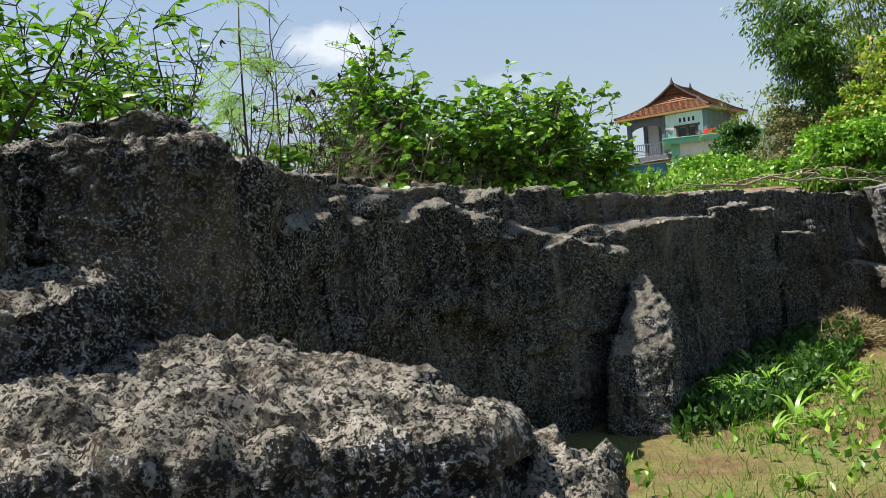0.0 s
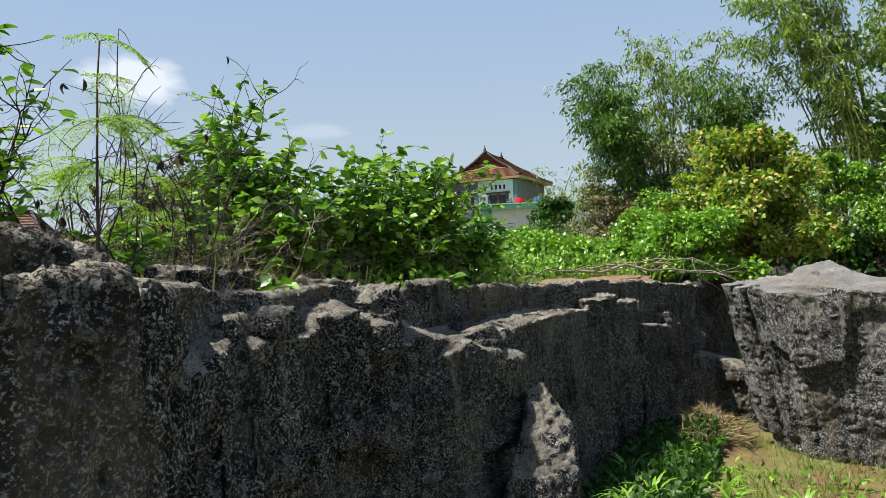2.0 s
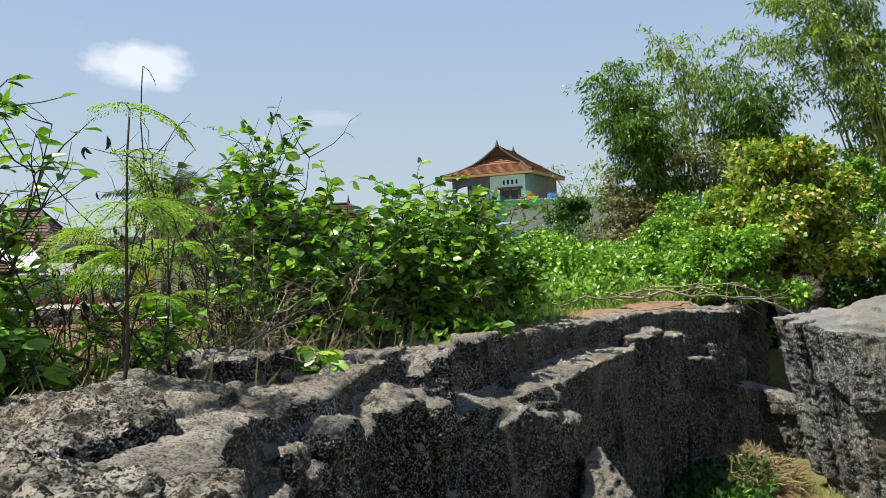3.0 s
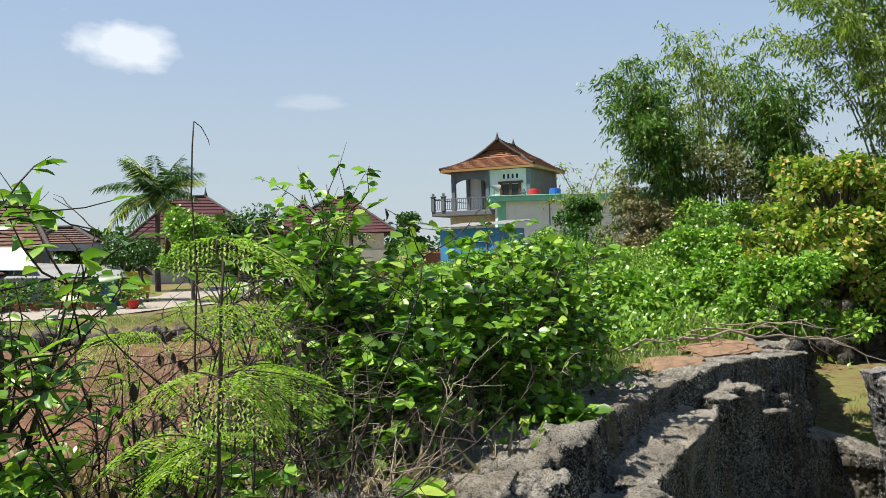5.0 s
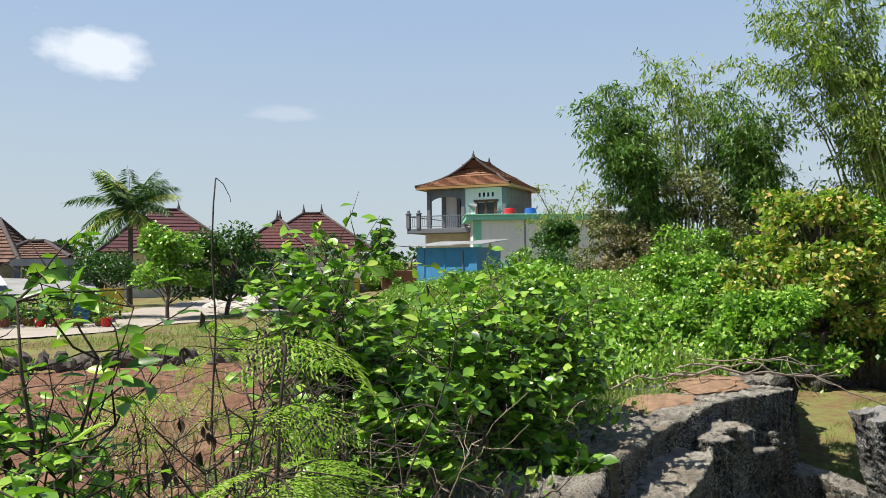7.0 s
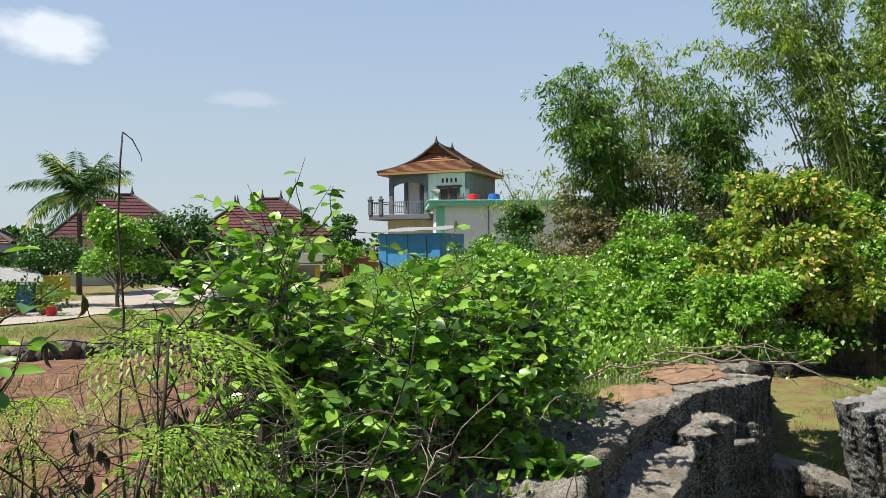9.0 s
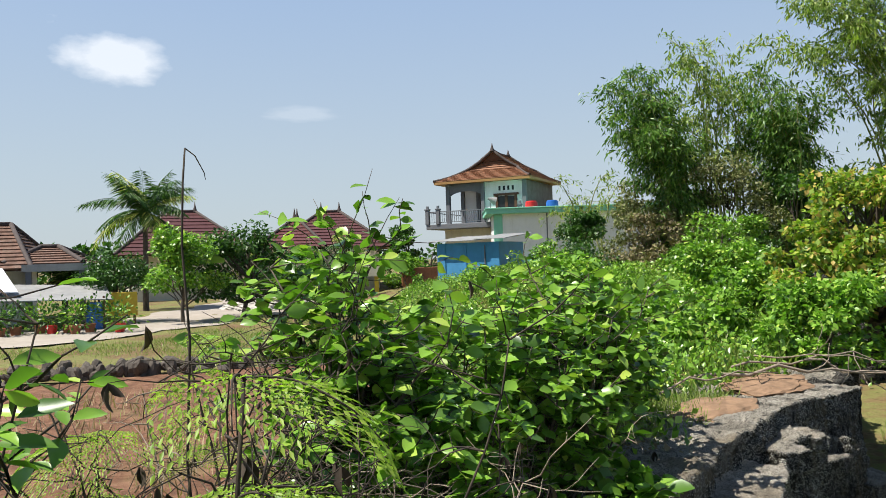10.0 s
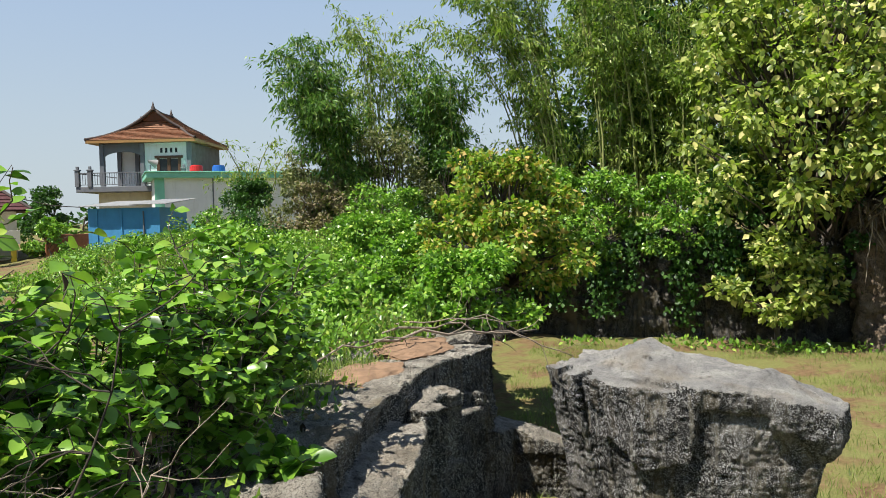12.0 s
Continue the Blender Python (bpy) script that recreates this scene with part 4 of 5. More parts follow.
scatter("field_weeds", [(-14, 8.5), (-2.0, 8.5), (1.0, 11.5), (1.5, 19), (-14, 18)], 1500, 0.12, BLADE, GRASS, "sparse weeds in the ploughed field", "weeds", seed=17, clump=0.5)
EDGE = [(-2.6, 4.8), (-1.3, 4.9), (-0.8, 6.2), (0.4, 7.7), (1.5, 9.0), (2.7, 10.5), (2.2, 11.4), (-0.5, 9.8), (-2.8, 8.4)]
scatter("dry_litter", EDGE, 12000, 0.07, QUAD, STRAW, "dry leaves and straw under the shrubs", "litter", 0.06, 0.15, seed=18)
scatter("edge_weeds", EDGE, 4500, 0.10, QUAD, LEAF_BRIGHT, "green weeds among the shrubs", "weeds", 0.35, 0.4, seed=19, clump=1.0)
scatter("edge_grass", [(1.5, 9.9), (3.0, 10.9), (4.4, 12.0), (5.6, 13.4), (3.6, 13.6), (2.0, 11.6)], 9000, 0.2, BLADE, GRASS, "soft green grass on the wall's top", "grass", seed=20, clump=1.1)
scatter("straw_heap", [(4.7, 10.4), (5.6, 10.3), (6.0, 11.2), (5.2, 11.7)], 2200, 0.22, BLADE, STRAW, "heap of dry straw and stalks in the corner", "straw", 0.12, 0.15, seed=21)


def blade_plant(at, height, blades, seed):
    g = np.random.default_rng(seed)
    top = thing("maize_seedling", at, "young maize plant with long arching blades", "plant", "maize on the quarry floor")
    for b in range(blades):
        v, f = [], []
        a = g.uniform(0, 2 * math.pi)
        L, w = height * g.uniform(0.7, 1.1), 0.022
        side = np.array((-math.sin(a), math.cos(a), 0))
        base = len(v)
        for t in np.linspace(0, 1, 7):
            c = np.array((math.cos(a) * L * 0.75 * t ** 1.5, math.sin(a) * L * 0.75 * t ** 1.5, L * (t - 0.55 * t ** 2.6)))
            ww = w * (1 - t ** 2) + 0.001
            v += [tuple(c + side * ww), tuple(c - side * ww)]
        f += [(base + 2 * k, base + 2 * k + 1, base + 2 * k + 3, base + 2 * k + 2) for k in range(6)]
        part("blade", mesh_from("blade", v, f, [LEAF_BRIGHT], smooth=True), None, top)


gm = np.random.default_rng(5)
for k in range(46):
    while True:
        x, y = gm.uniform(1.6, 7.6), gm.uniform(4.0, 11.2)
        if inside(np.array([x]), np.array([y]), [(2.0, 4.0), (8.0, 5.5), (6.0, 9.0), (5.3, 11.0), (4.6, 10.6), (2.5, 7.8)])[0]:
            break
    blade_plant(P(x, y), gm.uniform(0.2, 0.5), int(gm.integers(4, 8)), 400 + k)

# bamboo, trees and bushes behind
BAM = "tall green bamboo clump arching over the old quarry"
for k, (x, y, h, n, s, lean, thin, leaf, per) in enumerate([
        (14.2, 30.6, 9.6, 17, 0.8, (-1.75, 0.0), 0.1, LEAF_BAMBOO_DEEP, 760), (15.9, 30.3, 11.0, 12, 1.5, (-0.2, 0.0), 0.35, LEAF_BAMBOO, 520),
        (17.7, 29.0, 9.6, 17, 1.4, (-0.6, 0.0), 0.15, LEAF_BAMBOO_DEEP, 760), (20.3, 25.8, 14.5, 24, 1.9, (-2.8, 1.0), 0.25, LEAF_BAMBOO, 720),
        (22.8, 24.2, 14.5, 26, 2.2, (-1.0, 0.5), 0.25, LEAF_BAMBOO, 560), (25.0, 22.8, 13.5, 24, 2.4, (0.0, 0.0), 0.25, LEAF_BAMBOO, 560)]):
    tagged(bamboo("bamboo_clump", P(x, y), h, n, s, BAM, 300 + k, per=per, size=0.22, lean=lean, thin=thin, leaf=leaf), group="bamboo behind the quarry")
tagged(bamboo("bamboo_clump", P(13.3, 37.0), 6.0, 8, 2.0, "thin airy bamboo clump with pale leaves", 331, per=260, size=0.2, thin=0.45), group="bamboo behind the quarry")
BUSH = "dense rounded bush with orange-tipped green leaves"
crown_tree("orange_tipped_bush", (9.4, 15.9, 2.1), 3.0, 1.65, 120, LEAF_ORANGE, WIDE, 0.115, BUSH, 310, per=170, category="bush", low=0.2, clump=(0.1, 0.22), taper=0.5)
crown_tree("leafy_bush", (7.3, 14.5, 2.1), 1.3, 1.1, 40, LEAF_BRIGHT, WIDE, 0.10, "bright green bush spilling over the rock edge", 311, per=220, trunk=0.05, category="bush", low=0.1)
for k, (x, y, h, r, leaf, lab) in enumerate([(11.6, 33.5, 2.3, 1.1, LEAF_DARK, "dark green bush beside the white building"), (13.2, 31.6, 3.6, 1.5, LEAF_OLIVE, "olive-brown scrub under the bamboo"), (12.7, 30.2, 2.2, 1.3, LEAF_BROWN, "brown dry scrub under the bamboo"), (15.2, 29.2, 4.0, 1.8, LEAF_OLIVE, "olive-brown scrub under the bamboo"), (17.3, 27.6, 3.6, 1.8, LEAF_DARK, "dark leafy scrub under the bamboo"),
                                            (10.6, 22.5, 1.3, 1.4, LEAF_BRIGHT, "low leafy bush on the plateau"), (12.6, 25.5, 2.0, 1.6, LEAF_BROAD, "leafy bright green bush on the plateau"), (9.2, 19.5, 1.2, 1.3, LEAF_BRIGHT, "low leafy bush on the plateau"),
                                            (6.0, 18.0, 0.9, 1.4, LEAF_BRIGHT, "low leafy bush on the plateau"), (8.5, 27.0, 1.0, 1.8, LEAF_BRIGHT, "low leafy bush on the plateau"), (15.0, 25.5, 3.0, 1.6, LEAF_BROAD, "leafy bright green bush on the plateau")]):
    crown_tree("bush", P(x, y), h, r, 34, leaf, WIDE, 0.12, lab, 340 + k, per=210, trunk=0.05, category="bush", low=0.08)
for k, (x, y, h, r, leaf) in enumerate([(17.6, 23.6, 3.0, 1.6, LEAF_BRIGHT), (19.0, 22.0, 2.6, 1.6, LEAF_BROAD), (20.6, 20.4, 2.4, 1.5, LEAF_BROAD), (22.0, 18.6, 3.2, 1.6, LEAF_DARK), (24.0, 16.5, 3.2, 1.8, LEAF_DARK), (25.8, 13.5, 3.0, 2.0, LEAF_DARK)]):
    crown_tree("bush", (x - 0.7, y - 0.7, 2.7), h, r, 60, leaf, WIDE, 0.13, "leafy bush hanging over the far quarry wall", 360 + k, per=150, trunk=0.06, category="bush", low=0.0, hang=0.3, clump=(0.1, 0.24))
for k, (x, y, h, r) in enumerate([(28.5, 25, 12, 3.8), (26.5, 27.5, 12, 3.6), (31, 18, 12, 4.5), (30, 11, 11, 4.5)]):
    crown_tree("tree", P(x, y), h, r, 80, LEAF_DARK, WIDE, 0.34, "dark leafy tree behind the bamboo", 370 + k, per=170, trunk=0.2, low=0.15)
crown_tree("broadleaf_tree", (22.9, 16.6, 0.0), 12.0, 4.2, 360, LEAF_YELLOW, (OVATE[0] * np.array((0.95, 1, 1)), OVATE[1]), 0.25, "large tree with drooping yellow-green leaves", 320, per=60, trunk=0.22, low=0.33, hang=0.3, clump=(0.07, 0.17), taper=0.3)
crown_tree("small_tree", (20.6, 16.7, 0.0), 3.2, 1.6, 36, LEAF_YELLOW, WIDE, 0.22, "small tree with yellowing leaves by the wall", 321, per=90, trunk=0.1, low=0.3)

# creepers over the far wall
gv = np.random.default_rng(9)
run = [(14.4, 25.2), (16.6, 22.9), (18.5, 20.6), (20.5, 18.2), (22.3, 15.8), (24.6, 12.4)]
pos, way = [], []
for (x0, y0), (x1, y1) in zip(run, run[1:]):
    for _ in range(12):
        t = gv.uniform()
        fx, fy, zt = x0 + (x1 - x0) * t, y0 + (y1 - y0) * t, gv.uniform(2.6, 3.6)
        L = gv.uniform(0.3, 2.3)
        m = int(130 * L)
        q = np.c_[gv.normal(fx - 0.25, 0.22, m), gv.normal(fy - 0.2, 0.22, m), zt - L * gv.uniform(0, 1, m)]
        pos.append(q)
        way.append(gv.normal(0, 0.6, (m, 3)) + np.array((-0.3, -0.3, -0.8)))
tagged(new("creeper", leaf_mesh("creeper", np.concatenate(pos), np.concatenate(way), gv.uniform(0.09, 0.2, sum(map(len, pos))), WIDE, LEAF_DARK, 0.5, gv)),
       "dark leafy creeper hanging down the quarry wall", "creeper", kind="stuff")

g8 = np.random.default_rng(81)
for k in range(26):
    x = g8.uniform(21.9, 23.2)
    y = 15.2 - (x - 21.9) * 1.35 + g8.normal(0, 0.1)
    root = thing("hanging_root", (x - 0.25, y - 0.2, g8.uniform(3.6, 4.3)), "dry brown root hanging down the rock", "root", "roots over the rock")
    one = Tubes(4)
    one.add(wander(g8, (0.3, 0.3, 0.1), (-0.5, -0.5, 0.1), 0.5, 3, 0.2)[:3] + wander(g8, (-0.15, -0.15, 0.0), (g8.normal(0, 0.15), g8.normal(0, 0.15), -1), g8.uniform(0.8, 2.4), 8, 0.14, -0.05), 0.03, 0.008)
    part("root", one.mesh("root", DRY_WOOD if k % 2 else BARK), None, root)

scatter("dry_stalks", [(-9, 8.8), (-1.9, 8.2), (0.5, 11.0), (1.2, 17), (-9, 17)], 1600, 0.24, BLADE, STRAW, "dry stalks standing in the ploughed field", "stalks", 0.0, 0.8, seed=23, clump=0.6)
scatter("stubble", [(-2.6, 5.0), (-1.2, 5.2), (-0.6, 6.4), (0.7, 8.0), (-1.0, 8.6), (-2.6, 8.2)], 1300, 0.45, BLADE, STRAW, "dry brown stalks tangled under the shrubs", "stalks", 0.0, 0.7, seed=24)
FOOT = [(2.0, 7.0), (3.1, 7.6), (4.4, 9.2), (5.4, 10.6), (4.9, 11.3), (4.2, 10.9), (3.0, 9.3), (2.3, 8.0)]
# leaves kept dark to paint the wall's shadow on the strip at its foot
scatter("shade_weeds", FOOT, 7000, 0.11, QUAD, LEAF_DARK, "dark green weeds at the foot of the wall, its shade in their colour", "weeds", 0.16, 0.5, seed=26)
scatter("shade_grass", FOOT, 2200, 0.24, BLADE, LEAF_DARK, "long grass at the foot of the wall, coloured dark for its shade", "grass", seed=27)
for k in range(14):
    t = gm.uniform()
    blade_plant(P(2.7 + 2.2 * t + gm.normal(0, 0.25), 7.9 + 2.6 * t + gm.normal(0, 0.15)), gm.uniform(0.35, 0.6), int(gm.integers(5, 9)), 470 + k)
scatter("far_weeds", [(14.8, 23.6), (17.5, 20.6), (20.0, 17.6), (22.0, 13.5), (21.2, 12.8), (19.0, 17.0), (16.8, 19.8), (14.2, 22.8)], 2600, 0.16, QUAD, LEAF_BROAD, "weeds along the far wall's foot", "weeds", 0.25, 0.5, seed=28, clump=0.5)

# one tall dead stalk with a bent tip
stalk = thing("dead_stalk", P(-1.45, 7.4), "tall thin dead stalk with a broken hanging tip", "stalk")
one = Tubes(5)
one.add([(0, 0, -0.05), (0.02, 0.01, 0.5), (-0.015, 0.02, 1.0), (0.01, 0.01, 1.5), (-0.01, 0.0, 1.9), (0.0, 0.01, 2.16), (0.012, 0.01, 2.3)], 0.0075, 0.004)
part("stem", one.mesh("stem", TWIG), None, stalk)
for tip in ([(0.012, 0.01, 2.3), (0.05, 0.02, 2.27), (0.085, 0.02, 2.2), (0.09, 0.02, 2.17)],):
    one = Tubes(4)
    one.add(tip, 0.004, 0.002)
    part("tip", one.mesh("tip", TWIG), None, stalk)

# scattered low bushes that break up the meadow
for k, (x, y, h, r, leaf) in enumerate([(3.4, 13.4, 0.6, 0.6, LEAF_BROAD), (4.8, 15.0, 0.7, 0.8, LEAF_BRIGHT), (6.6, 16.4, 0.8, 0.7, LEAF_BROAD), (3.0, 16.5, 0.8, 0.9, LEAF_DARK), (5.2, 20.5, 0.9, 1.0, LEAF_BROAD),
                                        (7.6, 22.5, 0.9, 1.0, LEAF_DARK), (4.0, 25.0, 1.0, 1.2, LEAF_BRIGHT), (9.8, 29.0, 1.2, 1.2, LEAF_DARK), (6.4, 32.0, 1.1, 1.3, LEAF_BROAD), (10.6, 35.5, 1.3, 1.2, LEAF_BROAD), (11.6, 37.8, 1.0, 1.0, LEAF_DARK)]):
    tagged(crown_tree("weed_bush", P(x, y), h, r, 16, leaf, WIDE, 0.12, "low weedy bush on the overgrown plateau", 600 + k, per=90, trunk=0.03, category="bush", low=0.05), group="weed bushes")


# ---- village ----
WHITE = make_plain("white_plaster", (0.74, 0.75, 0.74), 0.85, 0.08, 1.5, stain=(0.5, 0.48, 0.44))
CREAM = make_plain("cream_plaster", (0.62, 0.57, 0.45), 0.85, 0.1, 1.5, stain=(0.4, 0.36, 0.28))
BLUE = make_plain("blue_paint", (0.07, 0.27, 0.50), 0.55, 0.12, 2, stain=(0.05, 0.16, 0.28))
MINT = make_plain("mint_green_paint", (0.22, 0.55, 0.40), 0.6, 0.1, 2)
GREY_PAINT = make_plain("grey_paint", (0.15, 0.157, 0.17), 0.7, 0.12, 3)
TILE = make_plain("brown_clay_tile", (0.25, 0.12, 0.065), 0.75, 0.45, 5)
PURPLE = make_plain("dark_red_glazed_tile", (0.10, 0.043, 0.042), 0.4, 0.3, 5)
GLAZED = make_plain("glossy_dark_red_tile", (0.13, 0.055, 0.05), 0.22, 0.4, 9)
OLD_TILE = make_plain("old_brown_tile", (0.15, 0.085, 0.06), 0.85, 0.5, 4, stain=(0.32, 0.27, 0.22))
RIDGE = make_plain("dark_ridge_tile", (0.07, 0.055, 0.05), 0.8, 0.3, 6)
WOOD = make_plain("ochre_wood", (0.34, 0.19, 0.07), 0.6, 0.2, 8)
DARK_WOOD = make_plain("dark_brown_wood", (0.10, 0.045, 0.025), 0.5, 0.25, 8)
SHEET = make_plain("grey_corrugated_sheet", (0.30, 0.30, 0.29), 0.6, 0.25, 2, 0.2, stain=(0.26, 0.2, 0.15))
TARP = make_plain("white_tarpaulin", (0.75, 0.76, 0.78), 0.5, 0.06, 2)
RED_P = make_plain("red_plastic", (0.55, 0.03, 0.03), 0.4, 0.1, 4)
BLUE_P = make_plain("blue_plastic", (0.03, 0.13, 0.45), 0.4, 0.1, 4)
YELLOW = make_plain("yellow_paint", (0.62, 0.43, 0.05), 0.6, 0.12, 3)
TERRACOTTA = make_plain("terracotta", (0.32, 0.13, 0.07), 0.8, 0.2, 6)
STONE = make_plain("grey_field_stone", (0.10, 0.085, 0.07), 0.9, 0.4, 5)
ROAD = make_plain("pale_dusty_road", (0.33, 0.29, 0.245), 0.95, 0.15, 1.2, stain=(0.24, 0.2, 0.16))
GRAVEL = make_plain("pale_limestone_gravel", (0.42, 0.4, 0.36), 0.95, 0.25, 6)
GLASS_DARK = make_plain("dark_window_glass", (0.02, 0.022, 0.025), 0.08, 0.2, 3)


def strip(bm, a, b, c, d, rows, thick=0.05):
    """A roof plane (one flat board) under overlapping rows of tiles, a-b along the eave and d-c along the top."""
    bm.faces.new([bm.verts.new(Vector(p) - Vector((0, 0, 0.06))) for p in ((a, b, c, d) if Vector(c) != Vector(d) else (a, b, c))])
    a, b, c, d = map(Vector, (a, b, c, d))
    n = (b - a).cross(d - a).normalized()
    for r in range(rows):
        t0, t1 = r / rows, min(1, (r + 1.12) / rows)
        lo = [a.lerp(d, t0) + n * thick, b.lerp(c, t0) + n * thick]
        hi = [b.lerp(c, t1), a.lerp(d, t1)]
        under = [p - n * thick for p in lo]
        ROWS_WAIT.append((lo + hi + under, [(0, 1, 2, 3), (4, 5, 1, 0)]))


ROWS_WAIT = []


def lay_rows(roof, material):
    for v, f in ROWS_WAIT:
        part("roof_course", mesh_from("roof_course", [tuple(p) for p in v], f, [material]), None, roof)
    ROWS_WAIT.clear()


def hip_roof(parent, x0, x1, y0, y1, z0, rx0, rx1, ry, z1, material, rows=12, ridge=True):
    """Four sloping planes on an eave rectangle, a short ridge along x, ridge caps and end finials."""
    bm = bmesh.new()
    e = [(x0, y0, z0), (x1, y0, z0), (x1, y1, z0), (x0, y1, z0)]
    p, q = (rx0, ry, z1), (rx1, ry, z1)
    strip(bm, e[0], e[1], q, p, rows)
    strip(bm, e[1], e[2], q, q, rows)
    strip(bm, e[2], e[3], p, q, rows)
    strip(bm, e[3], e[0], p, p, rows)
    roof = part("roof", bm, material, parent)
    lay_rows(roof, material)
    for a, b in ((e[0], p), (e[1], q), (e[2], q), (e[3], p), (p, q)):
        a, b = Vector(a), Vector(b)
        tubes = Tubes(6)
        tubes.add([a + (b - a) * t + Vector((0, 0, 0.06)) for t in (0, 0.5, 1)], 0.09, 0.09)
        part("ridge_cap", tubes.mesh("ridge_cap", RIDGE), None, roof)
    if ridge:
        for c in (p, q):
            t = Tubes(6)
            t.add([Vector(c) + Vector((0, 0, h)) for h in (0, 0.18, 0.3, 0.62)], 0.15, 0.02)
            part("finial", t.mesh("finial", RIDGE), None, roof)
    return roof


def cyl(parent, name, at, r, h, material, sides=14, r2=None):
    bm = bmesh.new()
    bmesh.ops.create_cone(bm, cap_ends=True, segments=sides, radius1=r, radius2=r2 or r, depth=h, matrix=Matrix.Translation((at[0], at[1], at[2] + h / 2)))
    return part(name, bm, material, parent)


# two-storey house with a balcony; local x runs along its front
house = thing("two_storey_house", (16.8, 54.1, 2.3), "white two-storey house with a brown tiled hip roof and balcony", "house", turn=-38)
W = 6.8  # height of the eaves over the ground
F = 4.0  # upper floor
part("wall", boxes((-3.5, -0.5, 0.5, 6.6, F, W), (-6.3, -3.5, 3.2, 6.6, F, W)), WHITE, house)
part("lower_wall", boxes((-6.6, -0.5, 0.7, 6.6, -0.6, F - 0.35)), CREAM, house)
part("balcony_slab", boxes((-7.3, -0.3, -0.9, 6.8, F - 0.35, F), bevel=0.03), GREY_PAINT, house)
# dark panel on the white wall: unpainted plaster with this side's shade painted in
part("side_wall", boxes((-0.5, -0.44, 0.5, 6.6, F + 0.02, W - 0.02)), make_plain("unpainted_plaster_in_painted_shade", (0.16, 0.145, 0.13), 0.9, 0.3, 2), house)
for x, y in ((-6.2, 0.55), (-3.55, 0.5), (-6.2, 3.2), (-0.52, 0.46), (-4.9, 3.0)):
    part("column", boxes((x - 0.14, x + 0.14, y - 0.14, y + 0.14, F, W - 0.02), bevel=0.02), GREY_PAINT, house)
bm = bmesh.new()   # the arched head between the veranda's columns
pts = [(-6.1, W), (-6.1, W - 0.95)] + [(-4.87 - 1.23 * math.cos(a), W - 0.95 + 0.42 * math.sin(a)) for a in np.linspace(0, math.pi, 13)] + [(-3.65, W - 0.95), (-3.65, W)]
for y in (0.48,):
    for k in range(1, len(pts) - 2):
        (xa, za), (xb, zb) = pts[k], pts[k + 1]
        if abs(xb - xa) < 1e-6:
            continue
        vs = [bm.verts.new(v) for v in ((xa, y, za), (xb, y, zb), (xb, y, W), (xa, y, W), (xa, y + 0.16, za), (xb, y + 0.16, zb), (xb, y + 0.16, W), (xa, y + 0.16, W))]
        for q in ((0, 1, 2, 3), (5, 4, 7, 6), (4, 5, 1, 0)):
            bm.faces.new([vs[i] for i in q])
part("arch", bm, GREY_PAINT, house)
part("eave_board", boxes((-7.0, 0.06, -0.06, 0.1, W, W + 0.16), (-0.1, 0.06, 0.1, 7.2, W, W + 0.16), (-7.06, -6.9, 0.1, 7.2, W, W + 0.16), (-6.9, -0.1, 0.1, 7.1, W + 0.02, W + 0.06)), WOOD, house)
# swept lower skirt and a steeper upper roof with a gable in front
bm = bmesh.new()
lo = [(-7.05, -0.05, W + 0.16), (0.05, -0.05, W + 0.16), (0.05, 7.2, W + 0.16), (-7.05, 7.2, W + 0.16)]
mid = [(-5.1, 1.45, W + 0.95), (-1.35, 1.45, W + 0.95), (-1.35, 5.8, W + 0.95), (-5.1, 5.8, W + 0.95)]
for i in range(4):
    j = (i + 1) % 4
    strip(bm, lo[i], lo[j], mid[j], mid[i], 8, 0.06)
strip(bm, mid[1], mid[2], (-3.1, 4.6, W + 2.1), (-3.1, 1.4, W + 2.2), 8, 0.06)
strip(bm, mid[3], mid[0], (-3.1, 1.4, W + 2.2), (-3.1, 4.6, W + 2.1), 8, 0.06)
strip(bm, mid[2], mid[3], (-3.1, 4.6, W + 2.1), (-3.1, 4.6, W + 2.1), 6, 0.06)
strip(bm, mid[0], mid[1], (-2.4, 1.75, W + 1.55), (-3.8, 1.75, W + 1.55), 4, 0.06)
hr = part("roof", bm, TILE, house)
lay_rows(hr, TILE)
part("gable", mesh_from("gable", [(-3.95, 1.62, W + 1.55), (-2.25, 1.62, W + 1.55), (-3.1, 1.5, W + 2.14), (-3.95, 1.8, W + 1.55), (-2.25, 1.8, W + 1.55), (-3.1, 1.7, W + 2.14)], [(0, 1, 2), (0, 3, 4, 1), (1, 4, 5, 2), (2, 5, 3, 0)], [DARK_WOOD]), None, hr)
for a, b in ((mid[0], (-3.1, 1.4, W + 2.22)), (mid[1], (-3.1, 1.4, W + 2.22)), ((-3.1, 1.4, W + 2.22), (-3.1, 4.6, W + 2.12)), (mid[2], (-3.1, 4.6, W + 2.12)), (mid[3], (-3.1, 4.6, W + 2.12)), (lo[0], mid[0]), (lo[1], mid[1]), (lo[2], mid[2]), (lo[3], mid[3])):
    a, b = Vector(a), Vector(b)
    t = Tubes(6)
    t.add([a.lerp(b, k / 4) + Vector((0, 0, 0.07 - 0.1 * math.sin(math.pi * k / 4))) for k in range(5)], 0.1, 0.1)
    part("ridge_cap", t.mesh("ridge_cap", RIDGE), None, hr)
